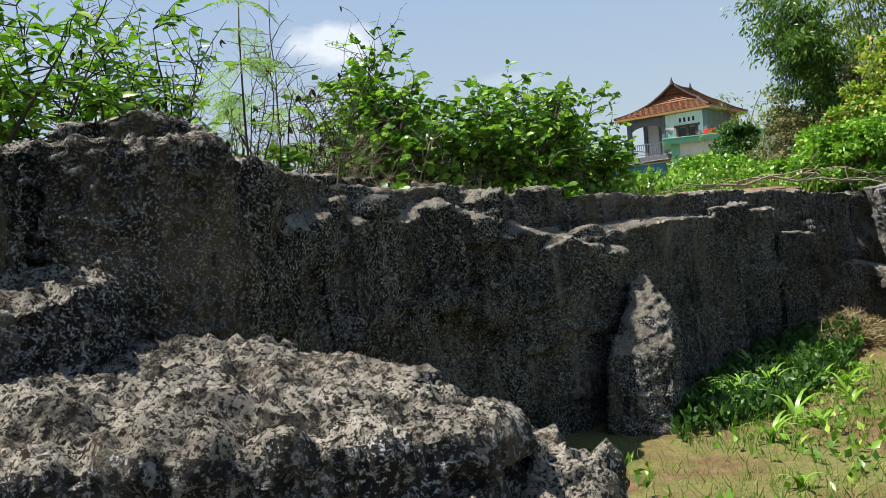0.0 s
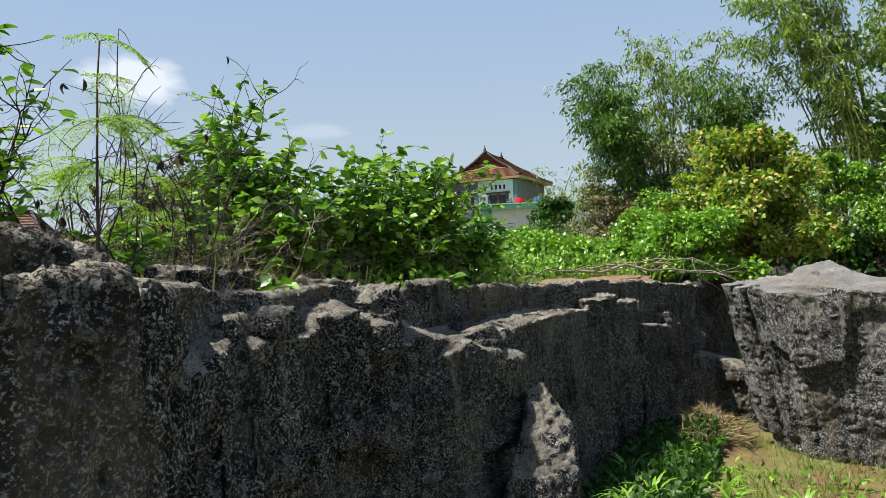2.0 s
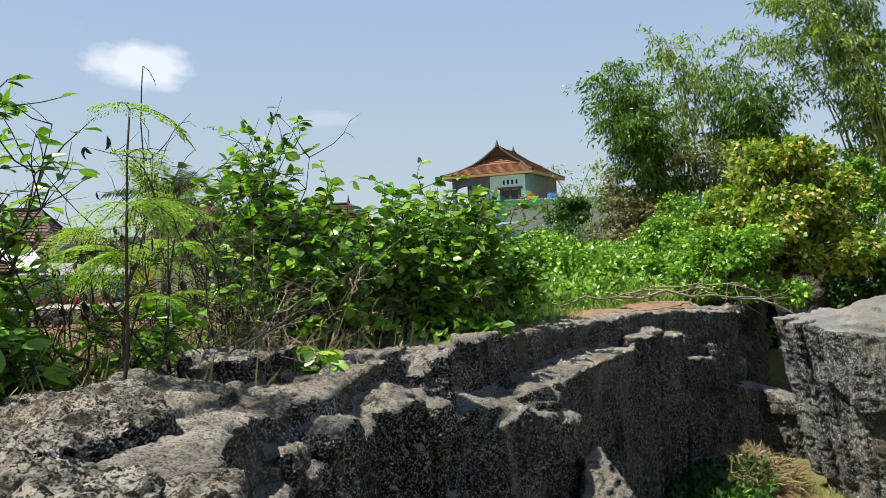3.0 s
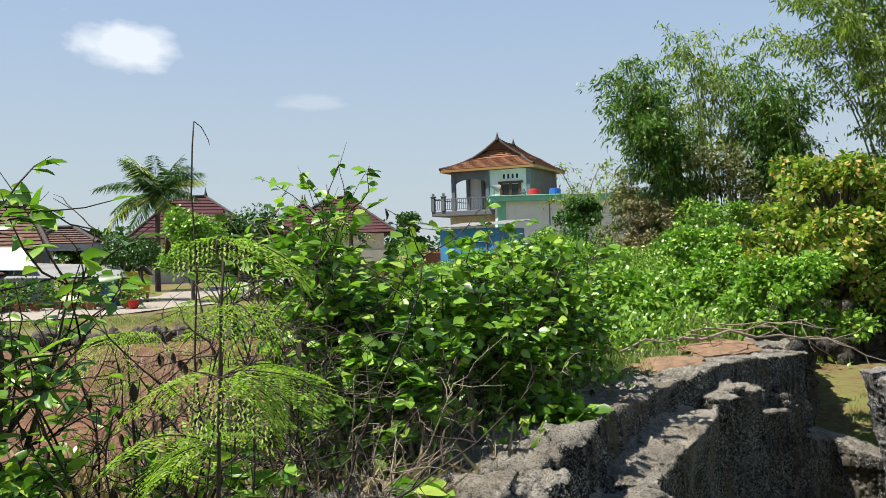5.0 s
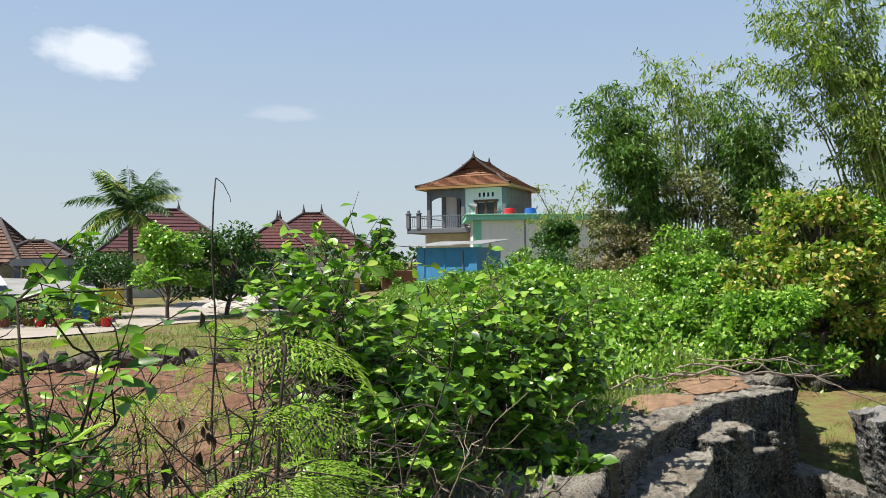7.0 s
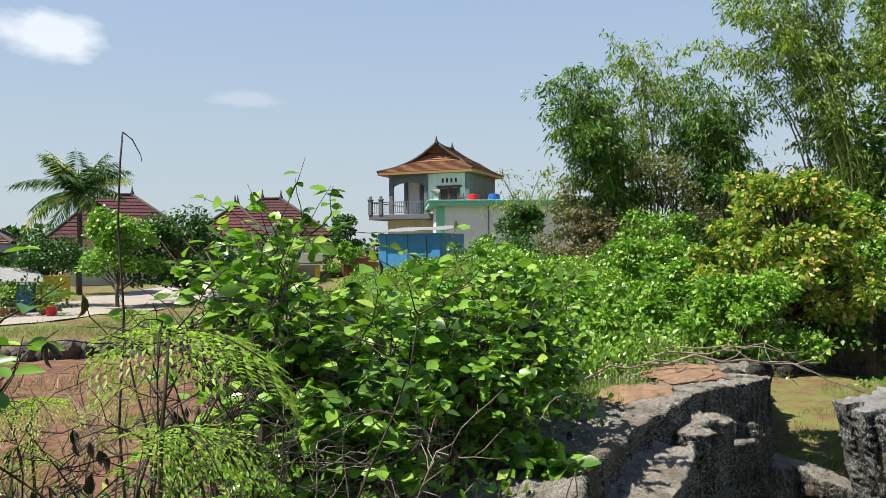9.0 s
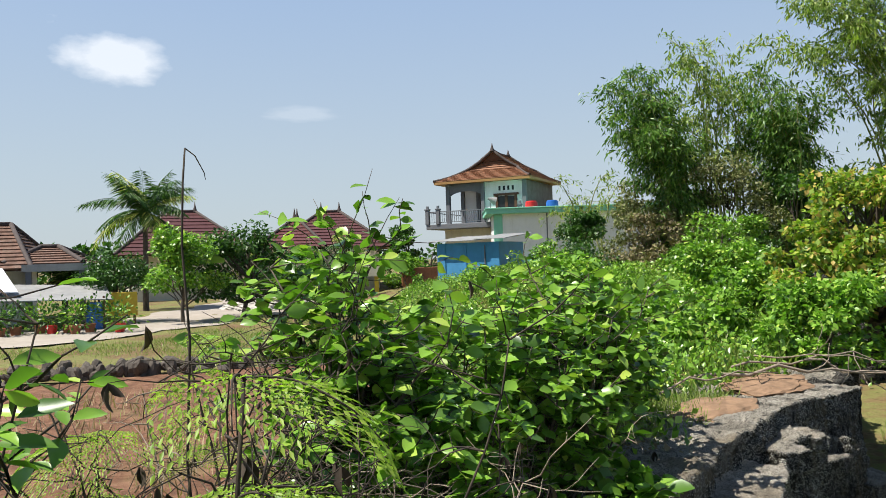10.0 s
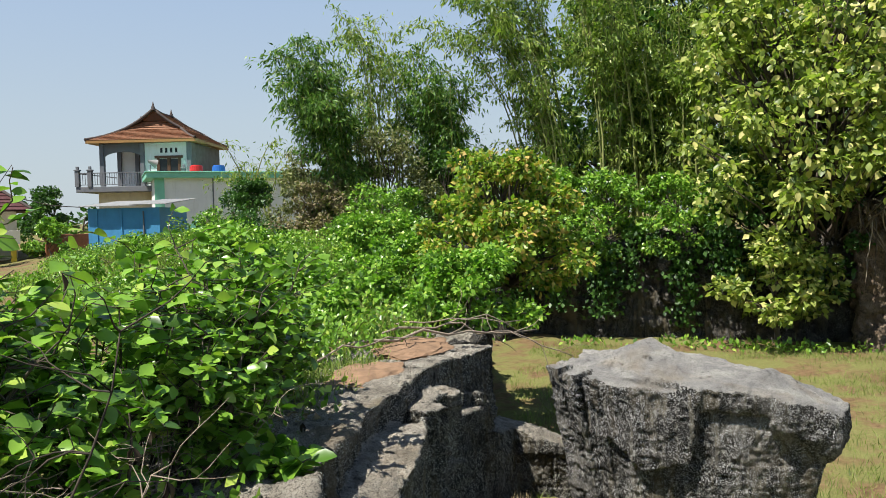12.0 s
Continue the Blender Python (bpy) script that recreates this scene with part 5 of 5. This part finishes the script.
for c in ((-3.1, 1.35, W + 2.2), (-3.1, 4.6, W + 2.12), (-4.75, 3.4, W + 1.55)):
    f = Tubes(6)
    f.add([Vector(c) + Vector((0, 0, h)) for h in (0, 0.2, 0.32, 0.55)], 0.17, 0.02)
    part("finial", f.mesh("finial", RIDGE), None, hr)
# window with its brown frame and four vents above
win = part("window", boxes((-2.5, -1.2, 0.46, 0.5, F + 0.55, F + 1.75)), GLASS_DARK, house)
part("frame", boxes((-2.62, -2.44, 0.4, 0.5, F + 0.5, F + 1.8), (-1.26, -1.08, 0.4, 0.5, F + 0.5, F + 1.8), (-2.75, -0.95, 0.38, 0.5, F + 1.8, F + 1.95), (-1.95, -1.75, 0.42, 0.5, F + 0.5, F + 1.8)), DARK_WOOD, win)
for k in range(4):
    part("vent", boxes((-2.4 + k * 0.32, -2.26 + k * 0.32, 0.47, 0.5, F + 2.15, F + 2.45)), GLASS_DARK, house)
rail = part("railing", boxes((-7.25, -0.4, -0.86, -0.8, F + 0.82, F + 0.88), (-7.25, -7.19, -0.86, 5.0, F + 0.82, F + 0.88), (-7.25, -0.4, -0.85, -0.81, F + 0.1, F + 0.14)), GREY_PAINT, house)
for k in range(44):
    part("baluster", boxes((-7.2 + k * 0.155, -7.17 + k * 0.155, -0.845, -0.815, F + 0.1, F + 0.84)), GREY_PAINT, rail)
for x in (-7.2, -6.4, -0.45):
    part("post", boxes((x - 0.13, x + 0.13, -0.96, -0.7, F, F + 1.0), (x - 0.17, x + 0.17, -1.0, -0.66, F + 1.0, F + 1.08), (x - 0.08, x + 0.08, -0.9, -0.76, F + 1.08, F + 1.28), bevel=0.015), GREY_PAINT, rail)

# flat-roofed white building with a mint rim
annex = thing("white_building", (13.3, 51.0, 2.6), "white flat-roofed building with a mint green rim", "building", turn=-14)
part("wall", boxes((0, 12.5, 0, 5, -0.6, 3.95)), WHITE, annex)
part("rim", boxes((-0.5, 12.8, -0.4, 5.3, 3.95, 4.25), (-0.56, 12.86, -0.46, 5.36, 4.25, 4.33), bevel=0.02), MINT, annex)
part("corner_pillar", boxes((-0.03, 0.5, -0.06, 0.3, -0.6, 3.94)), MINT, annex)
for x in (3.2, 8.2):
    part("seam", boxes((x, x + 0.08, -0.03, 0.02, -0.6, 3.94)), GREY_PAINT, annex)
part("vent", boxes((5.1, 5.9, -0.02, 0.03, 0.75, 1.05)), GLASS_DARK, annex)
bm = bmesh.new()
hull(bm, [(1.3, -0.12, 0.65), (3.0, -0.12, 0.65), (2.15, -0.12, 1.45), (1.3, 0.0, 0.65), (3.0, 0.0, 0.65), (2.15, 0.0, 1.45)])
part("gable_ornament", bm, MINT, annex)
for name, x, mat, lab, cat in (("water_drum", 2.4, RED_P, "red plastic drum on the flat roof", "drum"), ("water_drum", 3.7, BLUE_P, "blue plastic drum on the flat roof", "drum")):
    m = pose(13.3, 51, 2.6, 0, 0, -14) @ Vector((x, 0.8, 4.33))
    d = thing(name, m, lab, cat, "drums on the roof")
    cyl(d, "body", (0, 0, 0), 0.4, 0.36, mat, 18, 0.38)
    cyl(d, "lid", (0, 0, 0.36), 0.33, 0.07, mat, 18, 0.31)
m = pose(13.3, 51, 2.6, 0, 0, -14) @ Vector((-0.2, 0.3, 4.33))
horn = thing("loudspeaker", m, "grey horn loudspeaker on the flat roof", "loudspeaker")
cyl(horn, "stand", (0, 0, 0), 0.03, 0.4, GREY_PAINT, 8)
bm = bmesh.new()
bmesh.ops.create_cone(bm, cap_ends=False, segments=18, radius1=0.26, radius2=0.06, depth=0.5, matrix=Matrix.Translation((0.1, 0, 0.55)) @ Euler((0, radians(-70), 0)).to_matrix().to_4x4())
part("horn", bm, SHEET, horn)

# blue shed with a loose sheet roof
shed = thing("shed", (9.9, 39.3, 2.2), "blue painted shed with a grey sheet roof", "shed", turn=-40)
part("wall", boxes((-3.2, 0, 0, 3.1, -0.5, 2.45)), BLUE, shed)
for x in (-3.22, -1.75, -0.42):
    part("pilaster", boxes((x, x + 0.42 if x != -1.75 else x + 0.06, -0.04, 0.1, -0.5, 2.43)), BLUE, shed)
part("pipe", boxes((-0.75, -0.7, -0.06, -0.01, -0.4, 2.3)), GREY_PAINT, shed)
for x0, x1, z in ((-3.5, -0.9, 2.55), (-1.2, 0.45, 2.6)):
    v, f, n = [], [], 40
    for i in range(n + 1):
        x = x0 + (x1 - x0) * i / n
        for y, dz in ((-0.35, 0.0), (3.4, 0.3)):
            v.append((x, y, z + dz + 0.008 * math.sin(i * 1.6)))
            v.append((x, y, z + dz + 0.008 * math.sin(i * 1.6) - 0.02))
    for i in range(n):
        a = i * 4
        f += [(a, a + 4, a + 6, a + 2), (a + 1, a + 3, a + 7, a + 5), (a, a + 1, a + 5, a + 4)]
    part("roof_sheet", mesh_from("roof_sheet", v, f, [SHEET]), None, shed)

# house with the dark red hip roof
ph = thing("village_house", (3.4, 53.0, 1.9), "cream village house with a dark red hip roof", "house", turn=-8)
part("wall", boxes((-2.8, 2.9, -2.8, 3.2, -0.5, 2.9), (-3.3, -0.5, -4.2, -2.8, -0.5, 2.9)), CREAM, ph)
hip_roof(ph, -3.5, 3.6, -3.5, 3.8, 2.85, -0.5, 0.6, 0, 5.1, PURPLE, 12)
hip_roof(ph, -3.9, 0.0, -5.0, 1.0, 2.9, -1.9, -1.75, -2.4, 4.6, GLAZED, 9)
part("door", boxes((-2.4, -1.4, -4.25, -4.19, -0.2, 1.6)), DARK_WOOD, ph)
for k in range(5):
    part("vent", boxes((-3.15 + k * 0.5, -2.85 + k * 0.5, -4.24, -4.19, 2.35, 2.62)), GLASS_DARK, ph)
part("canopy", boxes((-0.6, 3.0, -5.8, -3.4, 1.75, 1.82), (-0.6, 3.0, -5.86, -5.8, 1.2, 1.82)), make_plain("beige_canvas", (0.62, 0.57, 0.47), 0.8, 0.1, 2), ph)
for x in (-0.4, 2.7):
    part("post", boxes((x - 0.12, x + 0.12, -5.7, -5.46, -0.5, 1.74)), YELLOW, ph)
gw = thing("garden_wall", (8.2, 46.5, 2.0), "low brick-red garden wall beside the house", "wall")
part("wall", boxes((-1.6, 1.4, 0, 0.25, -0.3, 1.5), bevel=0.02), TERRACOTTA, gw)

# house behind the palm
mh = thing("village_house", (-5.6, 56.5, 1.9), "village house with a brown-red hip roof behind trees", "house", turn=10)
part("wall", boxes((-3.2, 3.2, -3.2, 3.2, -0.5, 2.9)), CREAM, mh)
hip_roof(mh, -4.0, 4.0, -4.0, 4.0, 2.8, -0.9, 0.9, 0, 5.5, PURPLE, 12)

# old tiled house by the road
oh = thing("old_house", (-13.5, 37.2, 2.0), "old whitewashed house with weathered brown roof tiles", "house", turn=4)
part("wall", boxes((-5, 3.6, -2.4, 3.4, -0.4, 2.25)), WHITE, oh)
hip_roof(oh, -6, 4.6, -3.4, 4.2, 2.05, -3.5, 3.3, 0.2, 3.75, OLD_TILE, 12, False)
hip_roof(oh, 3.6, 6.2, -3.0, 3.0, 2.2, 4.4, 5.0, -0.2, 2.85, OLD_TILE, 7, False)
part("porch_beam", boxes((4.3, 6.6, -3.5, -3.2, 1.95, 2.2)), SHEET, oh)
for x in (4.5, 6.2):
    part("post", boxes((x - 0.09, x + 0.09, -3.45, -3.27, -0.4, 1.95)), GREY_PAINT, oh)
stall = thing("stall_awning", (-8.6, 32.2, 2.05), "grey sheet awning with a white tarpaulin over a stall", "awning", turn=6)
part("sheet", mesh_from("sheet", [(-1.6, -1.1, 1.05), (2.9, -1.2, 0.95), (2.5, 1.4, 1.35), (-1.6, 1.4, 1.55), (-1.6, -1.1, 1.02), (2.9, -1.2, 0.92), (2.5, 1.4, 1.32), (-1.6, 1.4, 1.52)],
                        [(0, 1, 2, 3), (7, 6, 5, 4), (0, 4, 5, 1), (1, 5, 6, 2)], [SHEET]), None, stall)
part("tarpaulin", mesh_from("tarpaulin", [(-2.6, -0.6, 1.35), (0.1, -0.7, 1.28), (-0.7, 1.5, 2.05), (-2.8, 1.5, 2.1), (-2.6, -0.6, 1.32), (0.1, -0.7, 1.25), (-0.7, 1.5, 2.02), (-2.8, 1.5, 2.07)],
                            [(0, 1, 2, 3), (7, 6, 5, 4), (0, 4, 5, 1), (1, 5, 6, 2)], [TARP]), None, stall)
for x, y in ((-1.4, -0.9), (2.6, -1.0), (2.3, 1.2), (-1.5, 1.2)):
    cyl(stall, "pole", (x, y, -0.1), 0.035, 1.15 if y < 0 else 1.45, DARK_WOOD, 8)
kiosk = thing("pavilion", (-11.2, 30.6, 2.05), "small open pavilion with a clay tile roof", "pavilion")
hip_roof(kiosk, -1.8, 1.8, -1.6, 1.6, 1.15, -0.5, 0.5, 0, 2.0, OLD_TILE, 8, False)
for x, y in ((-1.4, -1.2), (1.4, -1.2), (1.4, 1.2), (-1.4, 1.2)):
    part("post", boxes((x - 0.06, x + 0.06, y - 0.06, y + 0.06, -0.2, 1.2)), WOOD, kiosk)
part("bench_panel", boxes((-1.4, 1.4, -1.3, -1.22, 0.1, 0.55)), WOOD, kiosk)
blue_drum = thing("water_drum", (-6.2, 31.6, 2.05), "blue plastic drum under the awning", "drum")
cyl(blue_drum, "body", (0, 0, 0), 0.28, 0.85, BLUE_P)
sign = thing("yellow_panel", (-5.6, 33.0, 2.05), "yellow painted panel under the trees", "panel")
part("panel", boxes((-0.5, 0.5, -0.05, 0.05, 0.3, 1.1), bevel=0.01), YELLOW, sign)
for x in (-0.4, 0.4):
    part("leg", boxes((x - 0.04, x + 0.04, -0.04, 0.04, 0, 0.3)), DARK_WOOD, sign)
gp = np.random.default_rng(31)
for k in range(13):
    x, y = -10.2 + k * 0.42 + gp.normal(0, 0.1), 30.4 + gp.normal(0, 0.35)
    pot = thing("flowerpot", (x, y, 2.05), "potted green plant beside the road", "potted plant", "flowerpots by the stall")
    cyl(pot, "pot", (0, 0, 0), 0.13, 0.26, RED_P if k % 5 == 2 else TERRACOTTA, 12, 0.18)
    n = 160
    q = gp.normal(0, 1, (n, 3)) * np.array((0.2, 0.2, 0.2)) + np.array((0, 0, 0.55))
    part("leaves", leaf_mesh("leaves", q, q - np.array((0, 0, 0.5)), np.full(n, 0.13), QUAD, LEAF_DARK if k % 3 else LEAF_BROAD, 0.6, gp), None, pot)


def palm(at, height, fronds, length, label, seed, trunk=0.14):
    g = np.random.default_rng(seed)
    top = thing("palm_tree", at, label, "palm")
    t = Tubes(8)
    stem = wander(g, (0, 0, -0.1), (0.03, 0, 1), height, 8, 0.03, 0.1)
    t.add(stem, trunk, trunk * 0.7)
    part("trunk", t.mesh("trunk", BARK), None, top)
    for k in range(fronds):
        a = 2 * math.pi * k / fronds + g.normal(0, 0.2)
        rise = g.uniform(-0.2, 3.4)
        rach = wander(g, stem[-1], (math.cos(a), math.sin(a), rise), length * g.uniform(0.8, 1.1), 12, 0.04, -0.11)
        rt = Tubes(4)
        rt.add(rach, 0.025, 0.006)
        frond = part("frond", rt.mesh("frond", LEAF_DARK), None, top)
        pos, way, sz = [], [], []
        for j in range(2, 12):
            d = unit(rach[j + 1 if j < 12 else j] - rach[j - 1])
            side = unit(np.cross(d, (0, 0, 1)))
            for s in (-1, 1):
                for u in (0, 0.2, 0.4, 0.6, 0.8):
                    pos.append(rach[j - 1] + (rach[j] - rach[j - 1]) * u)
                    way.append(side * s + d * 0.7 + np.array((0, 0, -0.8)) + g.normal(0, 0.1, 3))
                    sz.append(length * 0.28 * (1.1 - abs(j - 6) / 9))
        tagged(part("leaflet", leaf_mesh("leaflet", pos, way, sz, (LANCE[0] * np.array((0.45, 1, 1)), LANCE[1]), LEAF_DARK if k % 4 else LEAF_YELLOW, 0.5, g), None, frond), kind="stuff")
    return top


palm((-5.95, 42.0, 1.9), 4.7, 24, 3.0, "coconut palm with ragged drooping fronds", 501)
palm((-1.8, 43.0, 1.9), 2.2, 12, 1.7, "young palm with bright fronds behind the trees", 502)
palm((-8.6, 38.5, 1.9), 1.7, 12, 1.6, "young palm with yellowish fronds beside the house", 503)
palm((3.4, 45.0, 1.9), 2.9, 12, 1.5, "young palm with bright fronds in front of the house", 504)
crown_tree("tree", (-3.6, 32.6, 2.0), 3.2, 1.35, 34, LEAF_BRIGHT, WIDE, 0.14, "round tree with bright yellow-green leaves by the road", 511, per=170, trunk=0.08, low=0.4)
crown_tree("tree", (-1.6, 34.2, 2.0), 3.2, 1.8, 44, LEAF_DARK, WIDE, 0.15, "dark green tree with a wide crown by the road", 512, per=170, trunk=0.1, low=0.3)
crown_tree("tree", (-6.0, 34.2, 2.0), 2.3, 1.6, 34, LEAF_DARK, QUAD, 0.12, "flat-crowned feathery tree beside the stall", 513, per=170, trunk=0.08, low=0.6)
crown_tree("tree", (0.6, 37.5, 2.0), 2.4, 1.5, 30, LEAF_DARK, WIDE, 0.15, "dark green tree with a wide crown by the road", 514, per=150, trunk=0.09, low=0.3)
crown_tree("shrub", (6.9, 46.5, 2.0), 2.2, 1.2, 24, LEAF_BROAD, WIDE, 0.18, "green shrub beside the garden wall", 515, per=120, trunk=0.05, category="shrub", low=0.2)
crown_tree("tree", (9.5, 62.0, 2.0), 4.2, 1.6, 30, LEAF_DARK, WIDE, 0.2, "dark green tree beside the two-storey house", 516, per=120, trunk=0.1, low=0.3)
for k in range(26):   # far tree line
    x = -70 + k * 6 + gp.normal(0, 2)
    crown_tree("far_tree", (x, 92 + gp.normal(0, 8), 1.8), gp.uniform(3.0, 5.0), gp.uniform(3, 4.5), 16, LEAF_DARK, WIDE, 0.6, "distant dark green tree behind the village", 520 + k, per=60, trunk=0.15, low=0.1)

# the road, a little above the earth
mid_line = [(-30, 26.5), (-14, 28.0), (-7.0, 30.0), (-3.0, 36.0), (-0.6, 44.0), (1.0, 56.0)]
rv, rf = [], []
dense = []
for (x0, y0), (x1, y1) in zip(mid_line, mid_line[1:]):
    dense += [(x0 + (x1 - x0) * t, y0 + (y1 - y0) * t) for t in np.linspace(0, 1, 12, endpoint=False)]
for k, (x, y) in enumerate(dense):
    nx2, ny2 = dense[min(k + 1, len(dense) - 1)]
    px2, py2 = dense[max(k - 1, 0)]
    d = unit((nx2 - px2, ny2 - py2))
    for s in (-3.2, -1.6, 0, 1.6, 3.0):
        w = s + 0.35 * math.sin(k * 0.9 + s)
        rx, ry = x - d[1] * w, y + d[0] * w
        rv.append((rx, ry, max(gz_at(rx, ry), 2.0) + 0.03))
for k in range(len(dense) - 1):
    for s in range(4):
        a = k * 5 + s
        rf.append((a, a + 1, a + 6, a + 5))
tagged(new("road", mesh_from("road", rv, rf, [ROAD], smooth=True)), "pale dusty village road", "road", kind="structure")

# heap of pale gravel by the road
bm = bmesh.new()
bmesh.ops.create_icosphere(bm, subdivisions=5, radius=1)
for v in bm.verts:
    n = noise.noise(v.co * 3) * 0.12 + noise.noise(v.co * 14) * 0.05
    v.co = Vector((v.co.x * 2.0, v.co.y * 1.6, max(v.co.z, -0.2) * 0.62)) * (1 + n)
heap = thing("gravel_mound", (-0.6, 39.5, 1.95), "heap of pale limestone gravel by the road", "gravel heap")
part("mound", bm, GRAVEL, heap)

# dry-stone edge of the field
gs = np.random.default_rng(41)
terrace = tagged(new("field_wall"), "low dry-stone edge along the ploughed field", "stone wall", kind="structure")
stone_meshes = []
for k in range(6):
    bm = bmesh.new()
    bmesh.ops.create_icosphere(bm, subdivisions=2, radius=1)
    for v in bm.verts:
        v.co *= 1 + 0.35 * noise.noise(v.co * 1.7 + Vector((k * 5, 0, 0)))
    me = bpy.data.meshes.new("stone")
    bm.to_mesh(me)
    bm.free()
    me.materials.append(STONE)
    stone_meshes.append(me)
for k in range(260):
    x = -13 + 14.6 * gs.uniform()
    s = gs.uniform(0.05, 0.15)
    st = part("stone", stone_meshes[k % 6], None, terrace)
    st.matrix_world = pose(x, 19.3 + 0.02 * x + gs.normal(0, 0.2), 2.05 + gs.uniform(-0.04, 0.16), *gs.uniform(0, 360, 3)) @ Matrix.Diagonal((s * 1.4, s, s * 0.7, 1))

# a wire between the houses
cab = Tubes(5)
cab.add([(6.5, 52, 5.4 - 0.0), (8.0, 52.5, 5.05), (9.6, 53.2, 4.95), (11.0, 54.5, 5.1)], 0.025, 0.025)
wire = thing("cable", (0, 0, 0), "thin dark cable between the two houses", "cable")
part("wire", cab.mesh("wire", RIDGE), None, wire)


# ---- clouds far off ----
def cloud(at, size, seed, strength):
    m = bpy.data.materials.new("thin_cloud")
    m.use_nodes = True
    t = m.node_tree
    t.nodes.remove(t.nodes["Principled BSDF"])
    co = t.nodes.new("ShaderNodeTexCoord")
    nz = t.nodes.new("ShaderNodeTexNoise")
    nz.inputs["Scale"].default_value, nz.inputs["Detail"].default_value, nz.inputs["Roughness"].default_value = 1.6, 6, 0.55
    mp = t.nodes.new("ShaderNodeMapping")
    mp.inputs["Location"].default_value = (seed, seed * 2, 0)
    gr = t.nodes.new("ShaderNodeTexGradient")
    gr.gradient_type = "SPHERICAL"
    add = t.nodes.new("ShaderNodeMath")
    add.operation = "MULTIPLY_ADD"
    rp = t.nodes.new("ShaderNodeValToRGB")
    rp.color_ramp.elements[0].position, rp.color_ramp.elements[1].position = 0.58, 1.1 - 0.1
    rp.color_ramp.elements[1].color = (strength, strength, strength, 1)
    em, tr, mx = t.nodes.new("ShaderNodeEmission"), t.nodes.new("ShaderNodeBsdfTransparent"), t.nodes.new("ShaderNodeMixShader")
    em.inputs["Color"].default_value, em.inputs["Strength"].default_value = (0.95, 0.97, 1.0, 1), 0.72
    L = t.links.new
    L(co.outputs["Object"], gr.inputs["Vector"])
    L(co.outputs["Object"], mp.inputs["Vector"])
    L(mp.outputs["Vector"], nz.inputs["Vector"])
    L(nz.outputs["Fac"], add.inputs[0])
    add.inputs[1].default_value = 0.9
    L(gr.outputs["Fac"], add.inputs[2])
    L(add.outputs["Value"], rp.inputs["Fac"])
    L(rp.outputs["Color"], mx.inputs["Fac"])
    L(tr.outputs["BSDF"], mx.inputs[1])
    L(em.outputs["Emission"], mx.inputs[2])
    L(mx.outputs["Shader"], t.nodes["Material Output"].inputs["Surface"])
    ob = new("cloud", mesh_from("cloud", [(-1.2, 0, -1.2), (1.2, 0, -1.2), (1.2, 0, 1.2), (-1.2, 0, 1.2)], [(0, 1, 2, 3)], [m]))
    ob.matrix_world = look(at, (0, 0, 4)) @ pose(0, 0, 0, 90, 0, 0) @ Matrix.Diagonal((*size, 1))
    ob.visible_shadow = False
    tagged(ob, "small white cloud low in the hazy sky", "cloud", kind="structure")


cloud((-138, 900, 226), (66, 1, 34), 1.3, 0.6)
cloud((54, 900, 170), (50, 1, 11), 4.1, 0.16)
